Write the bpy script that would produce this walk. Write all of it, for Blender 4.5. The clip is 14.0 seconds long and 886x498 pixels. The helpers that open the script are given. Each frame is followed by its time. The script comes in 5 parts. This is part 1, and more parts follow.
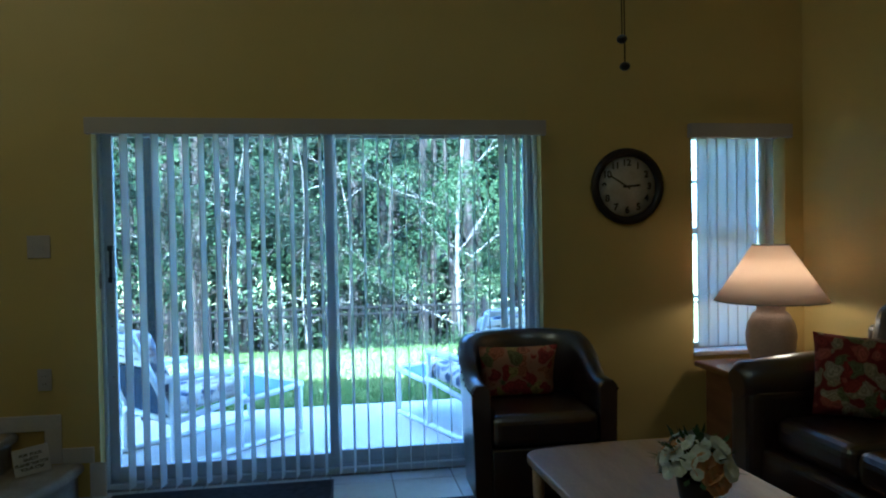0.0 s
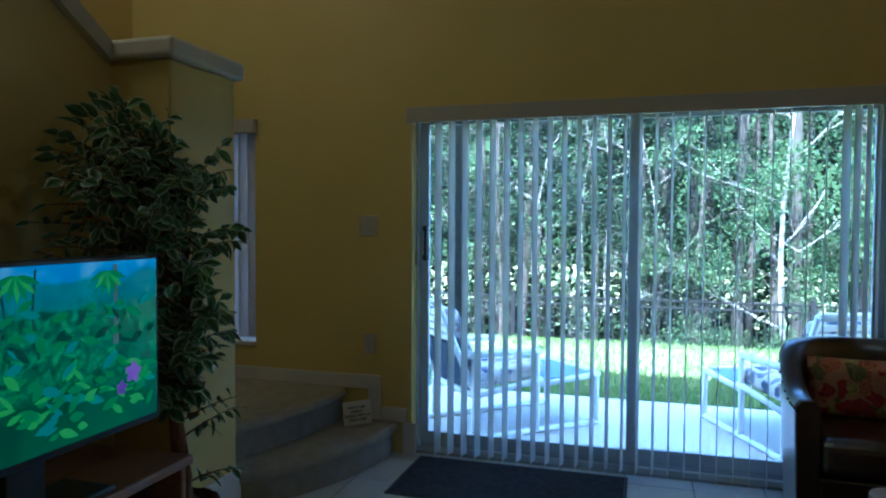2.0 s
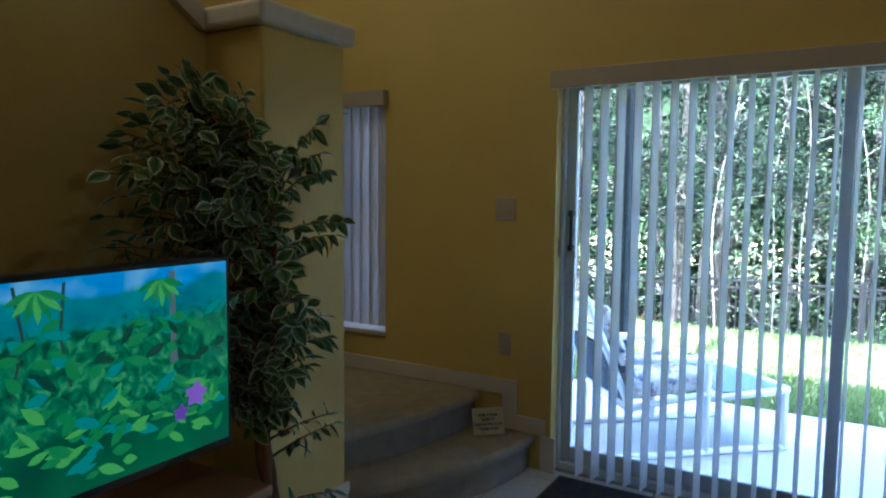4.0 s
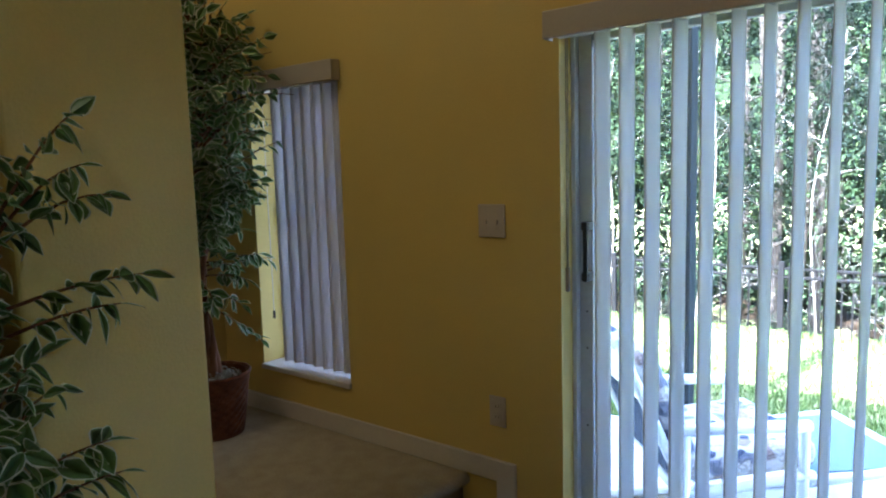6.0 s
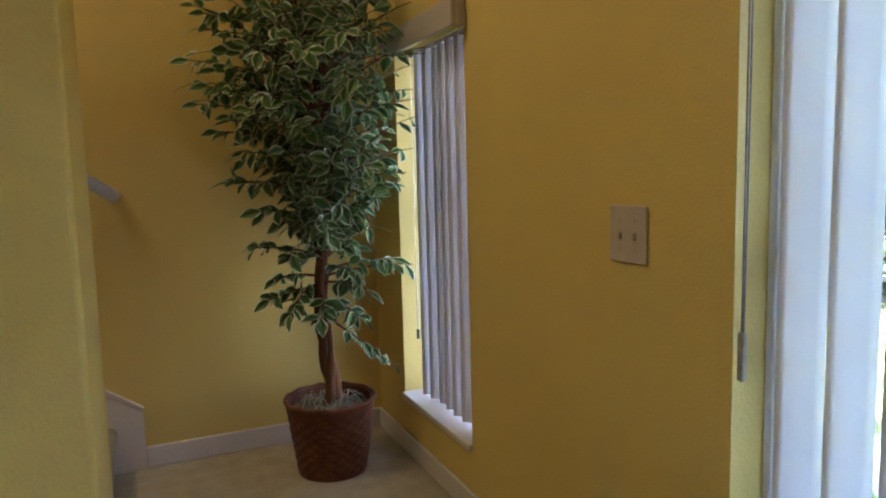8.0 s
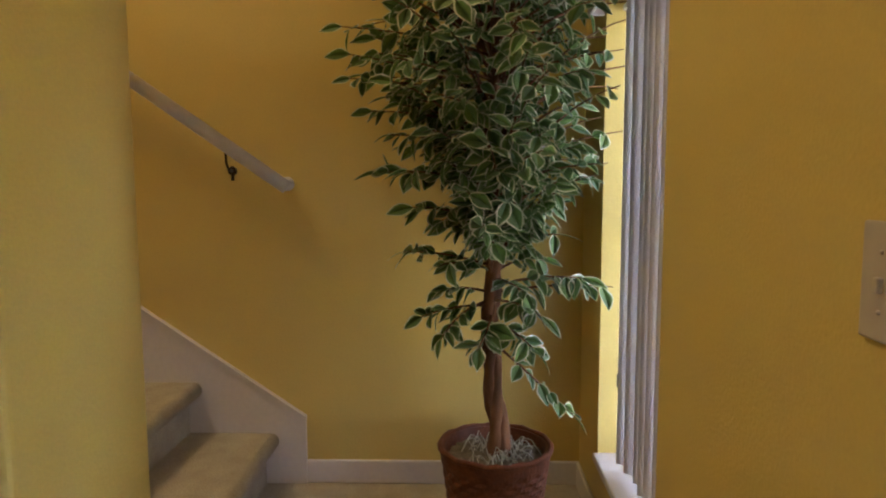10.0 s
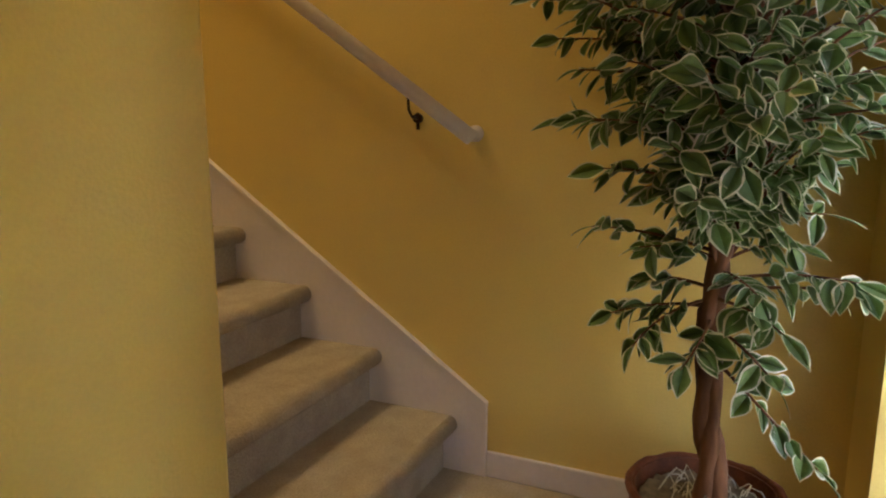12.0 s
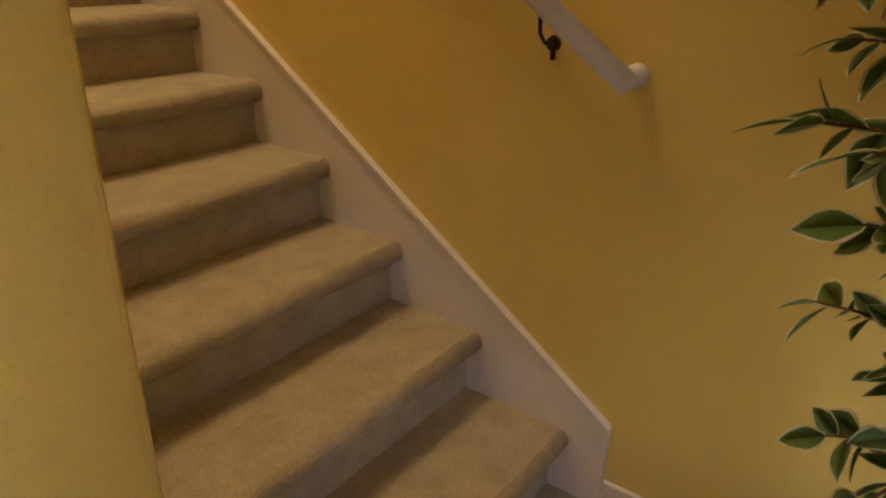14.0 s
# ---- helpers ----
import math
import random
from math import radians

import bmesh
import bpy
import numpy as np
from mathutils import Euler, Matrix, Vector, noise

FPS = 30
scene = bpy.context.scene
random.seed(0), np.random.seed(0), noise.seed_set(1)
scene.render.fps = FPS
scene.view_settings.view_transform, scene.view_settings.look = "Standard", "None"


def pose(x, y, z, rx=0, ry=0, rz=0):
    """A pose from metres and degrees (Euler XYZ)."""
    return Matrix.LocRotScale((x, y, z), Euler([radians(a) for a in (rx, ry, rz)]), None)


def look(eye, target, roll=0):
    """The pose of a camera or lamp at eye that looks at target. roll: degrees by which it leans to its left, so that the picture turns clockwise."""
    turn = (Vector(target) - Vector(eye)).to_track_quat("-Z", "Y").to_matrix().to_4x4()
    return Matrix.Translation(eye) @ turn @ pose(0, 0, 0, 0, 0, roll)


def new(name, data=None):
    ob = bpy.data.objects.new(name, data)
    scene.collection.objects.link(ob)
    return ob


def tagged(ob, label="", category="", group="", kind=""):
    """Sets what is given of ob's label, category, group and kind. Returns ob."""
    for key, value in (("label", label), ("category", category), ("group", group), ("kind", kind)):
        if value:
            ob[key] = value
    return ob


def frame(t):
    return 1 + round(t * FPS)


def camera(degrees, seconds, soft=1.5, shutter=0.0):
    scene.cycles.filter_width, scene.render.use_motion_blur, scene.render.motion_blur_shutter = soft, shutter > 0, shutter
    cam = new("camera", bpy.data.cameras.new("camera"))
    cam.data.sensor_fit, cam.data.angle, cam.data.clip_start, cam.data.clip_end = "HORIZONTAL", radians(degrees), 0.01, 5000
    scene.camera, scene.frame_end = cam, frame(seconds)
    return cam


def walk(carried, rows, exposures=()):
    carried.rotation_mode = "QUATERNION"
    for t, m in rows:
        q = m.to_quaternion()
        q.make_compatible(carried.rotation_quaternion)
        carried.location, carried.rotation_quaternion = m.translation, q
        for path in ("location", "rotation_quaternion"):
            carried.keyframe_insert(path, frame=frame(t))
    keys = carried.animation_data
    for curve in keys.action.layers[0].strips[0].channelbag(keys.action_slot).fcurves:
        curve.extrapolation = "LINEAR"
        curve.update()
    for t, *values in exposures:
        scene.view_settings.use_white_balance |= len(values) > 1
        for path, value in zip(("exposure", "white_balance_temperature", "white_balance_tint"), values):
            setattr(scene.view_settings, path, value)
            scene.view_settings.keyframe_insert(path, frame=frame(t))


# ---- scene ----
cam = camera(66.3, 14.0, soft=2.1)
PATH = [
    (0, (1.242, -3.858, 1.368), (1.545, -1.882, 1.326), -1.1),
    (0.5, (1.224, -3.828, 1.361), (1.31, -1.83, 1.332), -1.0),
    (1, (1.229, -3.792, 1.366), (1.086, -1.798, 1.319), -0.9),
    (1.5, (1.225, -3.761, 1.355), (0.876, -1.792, 1.296), -0.4),
    (2, (1.253, -3.738, 1.343), (0.683, -1.822, 1.276), 0.3),
    (2.5, (1.24, -3.691, 1.34), (0.464, -1.85, 1.257), 0.8),
    (3, (1.23, -3.575, 1.338), (0.331, -1.791, 1.241), 0.9),
    (3.2, (1.227, -3.514, 1.339), (0.293, -1.748, 1.241), 1.0),
    (5.3, (1.067, -2.498, 1.615), (-0.012, -0.837, 1.334), -1.1),
    (5.5, (1.003, -2.388, 1.578), (-0.069, -0.72, 1.317), -1.7),
    (6, (1.033, -2.026, 1.526), (-0.19, -0.46, 1.299), -1.7),
    (6.5, (0.951, -1.698, 1.515), (-0.412, -0.253, 1.279), -1.3),
    (7, (0.891, -1.412, 1.492), (-0.618, -0.122, 1.249), -1.1),
    (7.5, (0.845, -1.14, 1.488), (-0.844, -0.096, 1.246), -1.3),
    (9.8, (0.415, -0.464, 1.426), (-1.576, -0.411, 1.244), -0.3),
    (10, (0.325, -0.418, 1.447), (-1.664, -0.471, 1.243), -0.2),
    (10.5, (0.164, -0.349, 1.458), (-1.801, -0.648, 1.229), -0.8),
    (11, (0.016, -0.321, 1.445), (-1.899, -0.841, 1.193), -1.0),
    (11.5, (-0.066, -0.301, 1.454), (-1.922, -0.98, 1.148), -0.8),
    (12, (-0.137, -0.268, 1.458), (-1.926, -1.086, 1.099), 0.0),
    (12.5, (-0.284, -0.315, 1.467), (-2.008, -1.229, 1.029), -0.9),
    (13, (-0.493, -0.435, 1.623), (-2.113, -1.429, 0.999), -0.2),
    (13.5, (-0.566, -0.477, 1.638), (-2.122, -1.516, 0.931), 0.4),
    (14, (-0.694, -0.504, 1.646), (-2.162, -1.601, 0.846), 1.1),
]
EXPOSURES = [(0.0, 3.94, 3950, -1), (1.5, 3.96, 4000, 0), (3.2, 4.26, 4420, 7), (5.3, 4.62, 4800, 13), (6.5, 4.95, 4980, 15), (7.7, 5.5, 5220, 18), (9.8, 5.8, 5950, 22), (11.5, 5.92, 6100, 22), (12.5, 5.85, 6800, 26), (14.0, 5.9, 6800, 26)]
walk(cam, [(t, look(eye, target, roll)) for t, eye, target, roll in PATH], EXPOSURES)


# ---- world, sun ----
SUN_EL, SUN_AZ = 60.0, 188.0
world = bpy.data.worlds.new("world")
scene.world = world
world.use_nodes = True
wn = world.node_tree
sky = wn.nodes.new("ShaderNodeTexSky")
sky.sky_type, sky.sun_disc = "NISHITA", False
sky.dust_density, sky.ozone_density = 2.5, 0.7
sky.sun_elevation, sky.sun_rotation = radians(SUN_EL), radians(SUN_AZ)
wn.links.new(sky.outputs[0], wn.nodes["Background"].inputs[0])
wn.nodes["Background"].inputs[1].default_value = 0.15

sun_data = bpy.data.lights.new("sun", "SUN")
sun_data.energy, sun_data.angle, sun_data.color = 3.4, radians(0.5), (1.0, 0.93, 0.81)
sun_ob = new("sun", sun_data)
el, az = radians(SUN_EL), radians(SUN_AZ)
sun_dir = Vector((math.sin(az) * math.cos(el), math.cos(az) * math.cos(el), math.sin(el)))
sun_ob.matrix_world = look(sun_dir * 30, (0, 0, 0))


def bulb(name, place, watts, colour, size=0.05):
    data = bpy.data.lights.new(name, "POINT")
    data.energy, data.color, data.shadow_soft_size = watts, colour, size
    ob = new(name, data)
    ob.location = place
    return ob


bulb("lamp_bulb", (3.685, -0.30, 1.02), 0.31, (1.0, 0.62, 0.30), 0.07)
bulb("stair_bulb", (-1.38, -2.2, 3.9), 1.4, (1.0, 0.80, 0.42), 0.38)
# Area lamp added outside the landing pane to boost the daylight on its reveal.
pane_fill = bpy.data.lights.new("landing_window_fill", "AREA")
pane_fill.shape, pane_fill.size, pane_fill.size_y = "RECTANGLE", 0.54, 1.26
pane_fill.energy, pane_fill.color = 0.19, (0.92, 0.97, 1.0)
new("landing_window_fill", pane_fill).matrix_world = look((-1.3875, 0.18, 1.28), (-1.3875, -1.0, 1.28))
# Fill lamp added under the fan to lift the walls; no such source is known.
bulb("room_fill", (1.88, -2.42, 2.70), 0.30, (1.0, 0.92, 0.60), 0.06)


# ---- materials ----
def material(name, colour, rough=0.6, metal=0.0, second=None, scale=8.0, bump=0.0, bump_scale=60.0, stretch=(1, 1, 1), blotch=0.15, coat=0.0, spec=0.5):
    """A surface with a slow and a fine variation of its colour and a fine relief, in object space."""
    m = bpy.data.materials.new(name)
    m.use_nodes = True
    t = m.node_tree
    b = t.nodes["Principled BSDF"]
    b.inputs["Roughness"].default_value, b.inputs["Metallic"].default_value = rough, metal
    b.inputs["Coat Weight"].default_value, b.inputs["Specular IOR Level"].default_value = coat, spec
    geo = t.nodes.new("ShaderNodeNewGeometry")
    mapping = t.nodes.new("ShaderNodeMapping")
    mapping.inputs["Scale"].default_value = stretch
    t.links.new(geo.outputs["Position"], mapping.inputs[0])
    n1 = t.nodes.new("ShaderNodeTexNoise")
    n1.inputs["Scale"].default_value, n1.inputs["Detail"].default_value = scale, 4
    n2 = t.nodes.new("ShaderNodeTexNoise")
    n2.inputs["Scale"].default_value, n2.inputs["Detail"].default_value = bump_scale, 3
    for n in (n1, n2):
        t.links.new(mapping.outputs[0], n.inputs["Vector"])
    second = second or tuple(c * (1 - blotch) for c in colour)
    mix = t.nodes.new("ShaderNodeMix")
    mix.data_type = "RGBA"
    mix.inputs["A"].default_value, mix.inputs["B"].default_value = (*colour, 1), (*second, 1)
    ramp = t.nodes.new("ShaderNodeMapRange")
    ramp.inputs["From Min"].default_value, ramp.inputs["From Max"].default_value = 0.35, 0.65
    t.links.new(n1.outputs["Fac"], ramp.inputs["Value"])
    t.links.new(ramp.outputs[0], mix.inputs["Factor"])
    fine = t.nodes.new("ShaderNodeMix")
    fine.data_type, fine.blend_type = "RGBA", "MULTIPLY"
    grain = t.nodes.new("ShaderNodeMapRange")
    grain.inputs["From Min"].default_value, grain.inputs["From Max"].default_value = 0.3, 0.7
    grain.inputs["To Min"].default_value, grain.inputs["To Max"].default_value = 0.8, 1.08
    t.links.new(n2.outputs["Fac"], grain.inputs["Value"])
    fine.inputs["Factor"].default_value = min(1.0, blotch * 4)
    t.links.new(mix.outputs["Result"], fine.inputs["A"])
    t.links.new(grain.outputs[0], fine.inputs["B"])
    t.links.new(fine.outputs["Result"], b.inputs["Base Color"])
    if bump:
        bm_node = t.nodes.new("ShaderNodeBump")
        bm_node.inputs["Strength"].default_value, bm_node.inputs["Distance"].default_value = bump, 0.004
        t.links.new(n2.outputs["Fac"], bm_node.inputs["Height"])
        t.links.new(bm_node.outputs[0], b.inputs["Normal"])
    return m


def translucent(m, amount, colour):
    """Lets part of the light through a thin sheet."""
    t = m.node_tree
    b, out = t.nodes["Principled BSDF"], t.nodes["Material Output"]
    tr = t.nodes.new("ShaderNodeBsdfTranslucent")
    tr.inputs[0].default_value = (*colour, 1)
    mix = t.nodes.new("ShaderNodeMixShader")
    mix.inputs[0].default_value = amount
    t.links.new(b.outputs[0], mix.inputs[1])
    t.links.new(tr.outputs[0], mix.inputs[2])
    t.links.new(mix.outputs[0], out.inputs[0])
    return m


def glass_material(name, tint=(0.99, 0.98, 0.96)):
    m = bpy.data.materials.new(name)
    m.use_nodes = True
    t = m.node_tree
    out = t.nodes["Material Output"]
    clear = t.nodes.new("ShaderNodeBsdfTransparent")
    clear.inputs[0].default_value = (*tint, 1)
    gloss = t.nodes.new("ShaderNodeBsdfGlossy")
    gloss.inputs["Roughness"].default_value = 0.02
    fres = t.nodes.new("ShaderNodeFresnel")
    fres.inputs[0].default_value = 1.45
    mix = t.nodes.new("ShaderNodeMixShader")
    t.links.new(fres.outputs[0], mix.inputs[0])
    t.links.new(clear.outputs[0], mix.inputs[1])
    t.links.new(gloss.outputs[0], mix.inputs[2])
    t.links.new(mix.outputs[0], out.inputs[0])
    return m


PAINT = material("yellow_paint", (0.66, 0.495, 0.135), 0.55, second=(0.63, 0.465, 0.12), scale=1.3, bump=0.25, bump_scale=140, blotch=0.05)
CEIL = material("ceiling_paint", (0.80, 0.77, 0.70), 0.8, scale=3, bump=0.5, bump_scale=90, blotch=0.05)
VALANCE = material("valance_vinyl", (0.48, 0.42, 0.37), 0.5, scale=5, bump=0.1, bump_scale=120, blotch=0.05)
TRIM = material("white_trim", (0.68, 0.62, 0.57), 0.4, scale=5, bump=0.05, blotch=0.05)
CARPET = material("beige_carpet", (0.46, 0.40, 0.30), 0.95, second=(0.395, 0.34, 0.255), scale=14, bump=1.0, bump_scale=170, blotch=0.22, spec=0.1)
TILE = material("floor_tile", (0.80, 0.79, 0.76), 0.16, second=(0.73, 0.72, 0.68), scale=5, bump=0.05, bump_scale=30, blotch=0.06, spec=0.9)
GROUT = material("grout", (0.30, 0.28, 0.25), 0.9, scale=20, bump=0.4, blotch=0.2)
VINYL = translucent(material("vinyl_slat", (0.88, 0.88, 0.87), 0.35, scale=4, bump=0.1, bump_scale=200, blotch=0.04), 0.62, (0.90, 0.90, 0.89))
# Same white vinyl; the landing window's dimmer light is put into this darker copy.
VINYL_DIM = translucent(material("dimmed_vinyl_slat", (0.74, 0.71, 0.73), 0.4, scale=4, bump=0.1, bump_scale=200, blotch=0.05), 0.17, (0.76, 0.74, 0.80))
TAN_CORD = material("tan_cord", (0.36, 0.31, 0.24), 0.7, scale=40, blotch=0.2)
PLATE = material("almond_plate", (0.50, 0.43, 0.37), 0.45, scale=12, blotch=0.05)
ALU = material("white_aluminium", (0.72, 0.73, 0.74), 0.35, scale=6, blotch=0.06)
ALU_GREY = material("grey_aluminium", (0.58, 0.60, 0.62), 0.4, scale=6, blotch=0.08)
GLASS = glass_material("clear_glass")
IRON_DARK = material("dark_screw", (0.06, 0.06, 0.06), 0.5, 0.6, scale=20, blotch=0.1)
BLACK = material("black_plastic", (0.015, 0.015, 0.017), 0.35, scale=9, blotch=0.1)
RUBBER = material("grey_mat", (0.075, 0.078, 0.085), 0.95, second=(0.05, 0.052, 0.058), scale=30, bump=1.0, bump_scale=300, blotch=0.2, spec=0.1)
CONCRETE = material("patio_concrete", (0.50, 0.48, 0.44), 0.85, second=(0.42, 0.40, 0.37), scale=2.5, bump=0.5, bump_scale=120, blotch=0.1)
STUCCO = material("stucco", (0.62, 0.56, 0.46), 0.9, scale=2, bump=0.8, bump_scale=80, blotch=0.1)
SOIL = material("lawn_soil", (0.27, 0.265, 0.125), 0.95, second=(0.17, 0.19, 0.075), scale=1.2, bump=1.0, bump_scale=120, blotch=0.25, spec=0.1)


# ---- mesh helpers ----
def box(bm, x0, y0, z0, x1, y1, z1):
    return bmesh.ops.create_cube(bm, size=1.0, matrix=Matrix.Translation(((x0 + x1) / 2, (y0 + y1) / 2, (z0 + z1) / 2)) @ Matrix.Diagonal((abs(x1 - x0), abs(y1 - y0), abs(z1 - z0), 1)))["verts"]


def soften(bm, r, segments=2):
    bmesh.ops.bevel(bm, geom=[e for e in bm.edges if e.is_manifold and e.calc_face_angle(0) > 0.6], offset=r, segments=segments, profile=0.5, affect="EDGES", clamp_overlap=True)


def rbox(x0, y0, z0, x1, y1, z1, r=0.006, segments=2):
    bm = bmesh.new()
    box(bm, x0, y0, z0, x1, y1, z1)
    soften(bm, r, segments)
    return bm


def tube(bm, points, radius, sides=8, caps=True):
    """A round bar along the points; radius: one number or one for each point."""
    pts = [Vector(p) for p in points]
    rs = radius if isinstance(radius, (list, tuple)) else [radius] * len(pts)
    rings = []
    up = None
    for i, p in enumerate(pts):
        d = (pts[min(i + 1, len(pts) - 1)] - pts[max(i - 1, 0)]).normalized()
        if up is None:
            up = Vector((0, 0, 1)) if abs(d.z) < 0.9 else Vector((1, 0, 0))
        a = d.cross(up).normalized()
        b = a.cross(d).normalized()
        up = b
        rings.append([bm.verts.new(p + rs[i] * (a * math.cos(k * math.tau / sides) + b * math.sin(k * math.tau / sides))) for k in range(sides)])
    for r0, r1 in zip(rings, rings[1:]):
        for k in range(sides):
            f = bm.faces.new((r0[k], r0[(k + 1) % sides], r1[(k + 1) % sides], r1[k]))
            f.smooth = True
    if caps:
        bm.faces.new(list(reversed(rings[0])))
        bm.faces.new(rings[-1])


def prism(bm, outline, axis, a, b):
    """Closes an outline in the plane across an axis ('x', 'y' or 'z') between a and b."""
    def at(u, v, w):
        return {"x": (w, u, v), "y": (u, w, v), "z": (u, v, w)}[axis]
    lo = [bm.verts.new(at(u, v, a)) for u, v in outline]
    hi = [bm.verts.new(at(u, v, b)) for u, v in outline]
    n = len(outline)
    faces = [bm.faces.new(lo), bm.faces.new(list(reversed(hi)))]
    for k in range(n):
        faces.append(bm.faces.new((lo[k], hi[k], hi[(k + 1) % n], lo[(k + 1) % n])))
    bmesh.ops.recalc_face_normals(bm, faces=faces)


def lathe(bm, profile, sides=24, centre=(0, 0)):
    """Turns (radius, height) pairs round the vertical."""
    rings = [[bm.verts.new((centre[0] + r * math.cos(k * math.tau / sides), centre[1] + r * math.sin(k * math.tau / sides), z)) for k in range(sides)] for r, z in profile]
    for r0, r1 in zip(rings, rings[1:]):
        for k in range(sides):
            bm.faces.new((r0[k], r0[(k + 1) % sides], r1[(k + 1) % sides], r1[k])).smooth = True
    return rings


def finish(ob_name, bm, mat):
    me = bpy.data.meshes.new(ob_name)
    bmesh.ops.recalc_face_normals(bm, faces=bm.faces[:])
    bm.to_mesh(me)
    bm.free()
    for m in (mat if isinstance(mat, (list, tuple)) else [mat]):
        me.materials.append(m)
    return new(ob_name, me)


def part(name, bm, mat, parent, label=""):
    ob = finish(name, bm, mat)
    ob.parent = parent
    return tagged(ob, label)


def structure(name, bm, mat, label, category):
    return tagged(finish(name, bm, mat), label, category, kind="structure")


def thing(name, label, category, at=(0, 0, 0), turn=0.0, group="", kind=""):
    ob = new(name)
    ob.empty_display_size = 0.1
    ob.matrix_basis = pose(*at, 0, 0, turn)
    return tagged(ob, label, category, group, kind)


# ---- structure ----
XW, XE, YS = -2.0, 4.12, -6.6
TOP = 4.6
LAND, RISE, RUN, STEP_Y = 0.37, 0.184, 0.27, -1.065


def wall_with_openings(bm, x0, x1, z0, z1, y0, y1, holes):
    xs = sorted({x0, x1, *[h[0] for h in holes], *[h[1] for h in holes]})
    for a, b in zip(xs, xs[1:]):
        spans = sorted((h[2], h[3]) for h in holes if h[0] <= a and b <= h[1])
        z = z0
        for lo, hi in spans:
            if lo > z:
                box(bm, a, y0, z, b, y1, lo)
            z = hi
        box(bm, a, y0, z, b, y1, z1)
    bmesh.ops.remove_doubles(bm, verts=bm.verts[:], dist=1e-5)


WIN_A, WIN_B, DOOR = (-1.69, -1.085, 0.61, 1.95), (3.375, 3.995, 0.62, 1.97), (-0.047, 2.425, -0.1, 2.0)
bm = bmesh.new()
wall_with_openings(bm, XW - 0.15, XE + 0.15, -0.1, TOP, 0.0, 0.17, [WIN_A, DOOR, WIN_B])
structure("wall_north", bm, PAINT, "yellow painted wall with a sliding glass door and two windows", "wall")
bm = bmesh.new()
box(bm, XW - 0.15, -6.8, -0.1, XW, 0.0, TOP)
structure("wall_west", bm, PAINT, "yellow painted wall along the carpeted stairs", "wall")
bm = bmesh.new()
box(bm, XE, -6.8, -0.1, XE + 0.15, 0.0, TOP)
structure("wall_east", bm, PAINT, "yellow painted wall behind the sofa", "wall")
bm = bmesh.new()
box(bm, XW, -6.8, -0.1, XE, YS, TOP)
structure("wall_south", bm, PAINT, "plain yellow painted wall closing the room", "wall")
bm = bmesh.new()
box(bm, XW, YS, TOP - 0.1, XE, 0.0, TOP)
structure("ceiling", bm, CEIL, "high plain off-white ceiling", "ceiling")
bm = bmesh.new()
box(bm, -10, -9, TOP, 12, 0.42, TOP + 0.2)
structure("roof", bm, STUCCO, "overhanging roof slab of the house", "roof")

# stair partition with a raking top, and the square column at its end
bm = bmesh.new()
prism(bm, [(-1.47, 0.0), (-1.47, 2.0), (-1.50, 2.0), (-4.9, 2.0 + 3.4 * 0.62), (-4.9, 0.0)], "x", -0.948, -0.83)
structure("wall_partition", bm, PAINT, "yellow stair partition with a raking white-capped top", "wall")
bm = bmesh.new()
box(bm, -0.948, -1.47, 0.0, -0.545, -1.03, 2.0)
soften(bm, 0.012, 3)
structure("wall_column", bm, PAINT, "square yellow column at the foot of the stairs", "column")
bm = rbox(-0.985, -1.505, 2.0, -0.51, -0.995, 2.08, 0.018, 3)
structure("trim_column_cap", bm, TRIM, "white painted cap on the column", "trim")
bm = bmesh.new()
prism(bm, [(-1.506, 2.0), (-1.506, 2.08), (-4.9, 2.08 + 3.394 * 0.62), (-4.9, 2.0 + 3.394 * 0.62)], "x", -0.985, -0.79)
structure("trim_rake_cap", bm, TRIM, "white painted raking cap on the stair partition", "trim")

# floor: slab of grout with tiles on it (tiles at the end of the file)
bm = bmesh.new()
box(bm, XW, YS, -0.1, XE, 0.17, -0.004)
FLOOR = structure("floor", bm, GROUT, "pale square ceramic tile floor", "floor")


def curve_step(name, front, depth_x, z, drop):
    """A carpeted step whose front follows x = front - depth_x * (y / 1.03)^2, with a rounded nosing."""
    bm = bmesh.new()
    n = 18
    ys = [-1.03 * k / n for k in range(n + 1)]
    prof = [(-0.034, 0.0), (-0.034, drop - 0.058)] + [(-0.028 + 0.028 * math.cos(a), drop - 0.029 + 0.029 * math.sin(a)) for a in (radians(-80 + 24 * q) for q in range(8))]
    cols = []
    for y in ys:
        x = front - depth_x * (y / 1.03) ** 2
        cols.append([bm.verts.new((x + dx, y, z - drop + dz)) for dx, dz in prof] + [bm.verts.new((XW + 0.001, y, z)), bm.verts.new((XW + 0.001, y, z - drop))])
    for c0, c1 in zip(cols, cols[1:]):
        for k in range(len(prof)):
            f = bm.faces.new((c0[k], c0[k + 1], c1[k + 1], c1[k]))
            f.smooth = k < len(prof) - 1
    for c in (cols[0], cols[-1]):
        bm.faces.new(c)
    return part(name, bm, CARPET, STAIR)


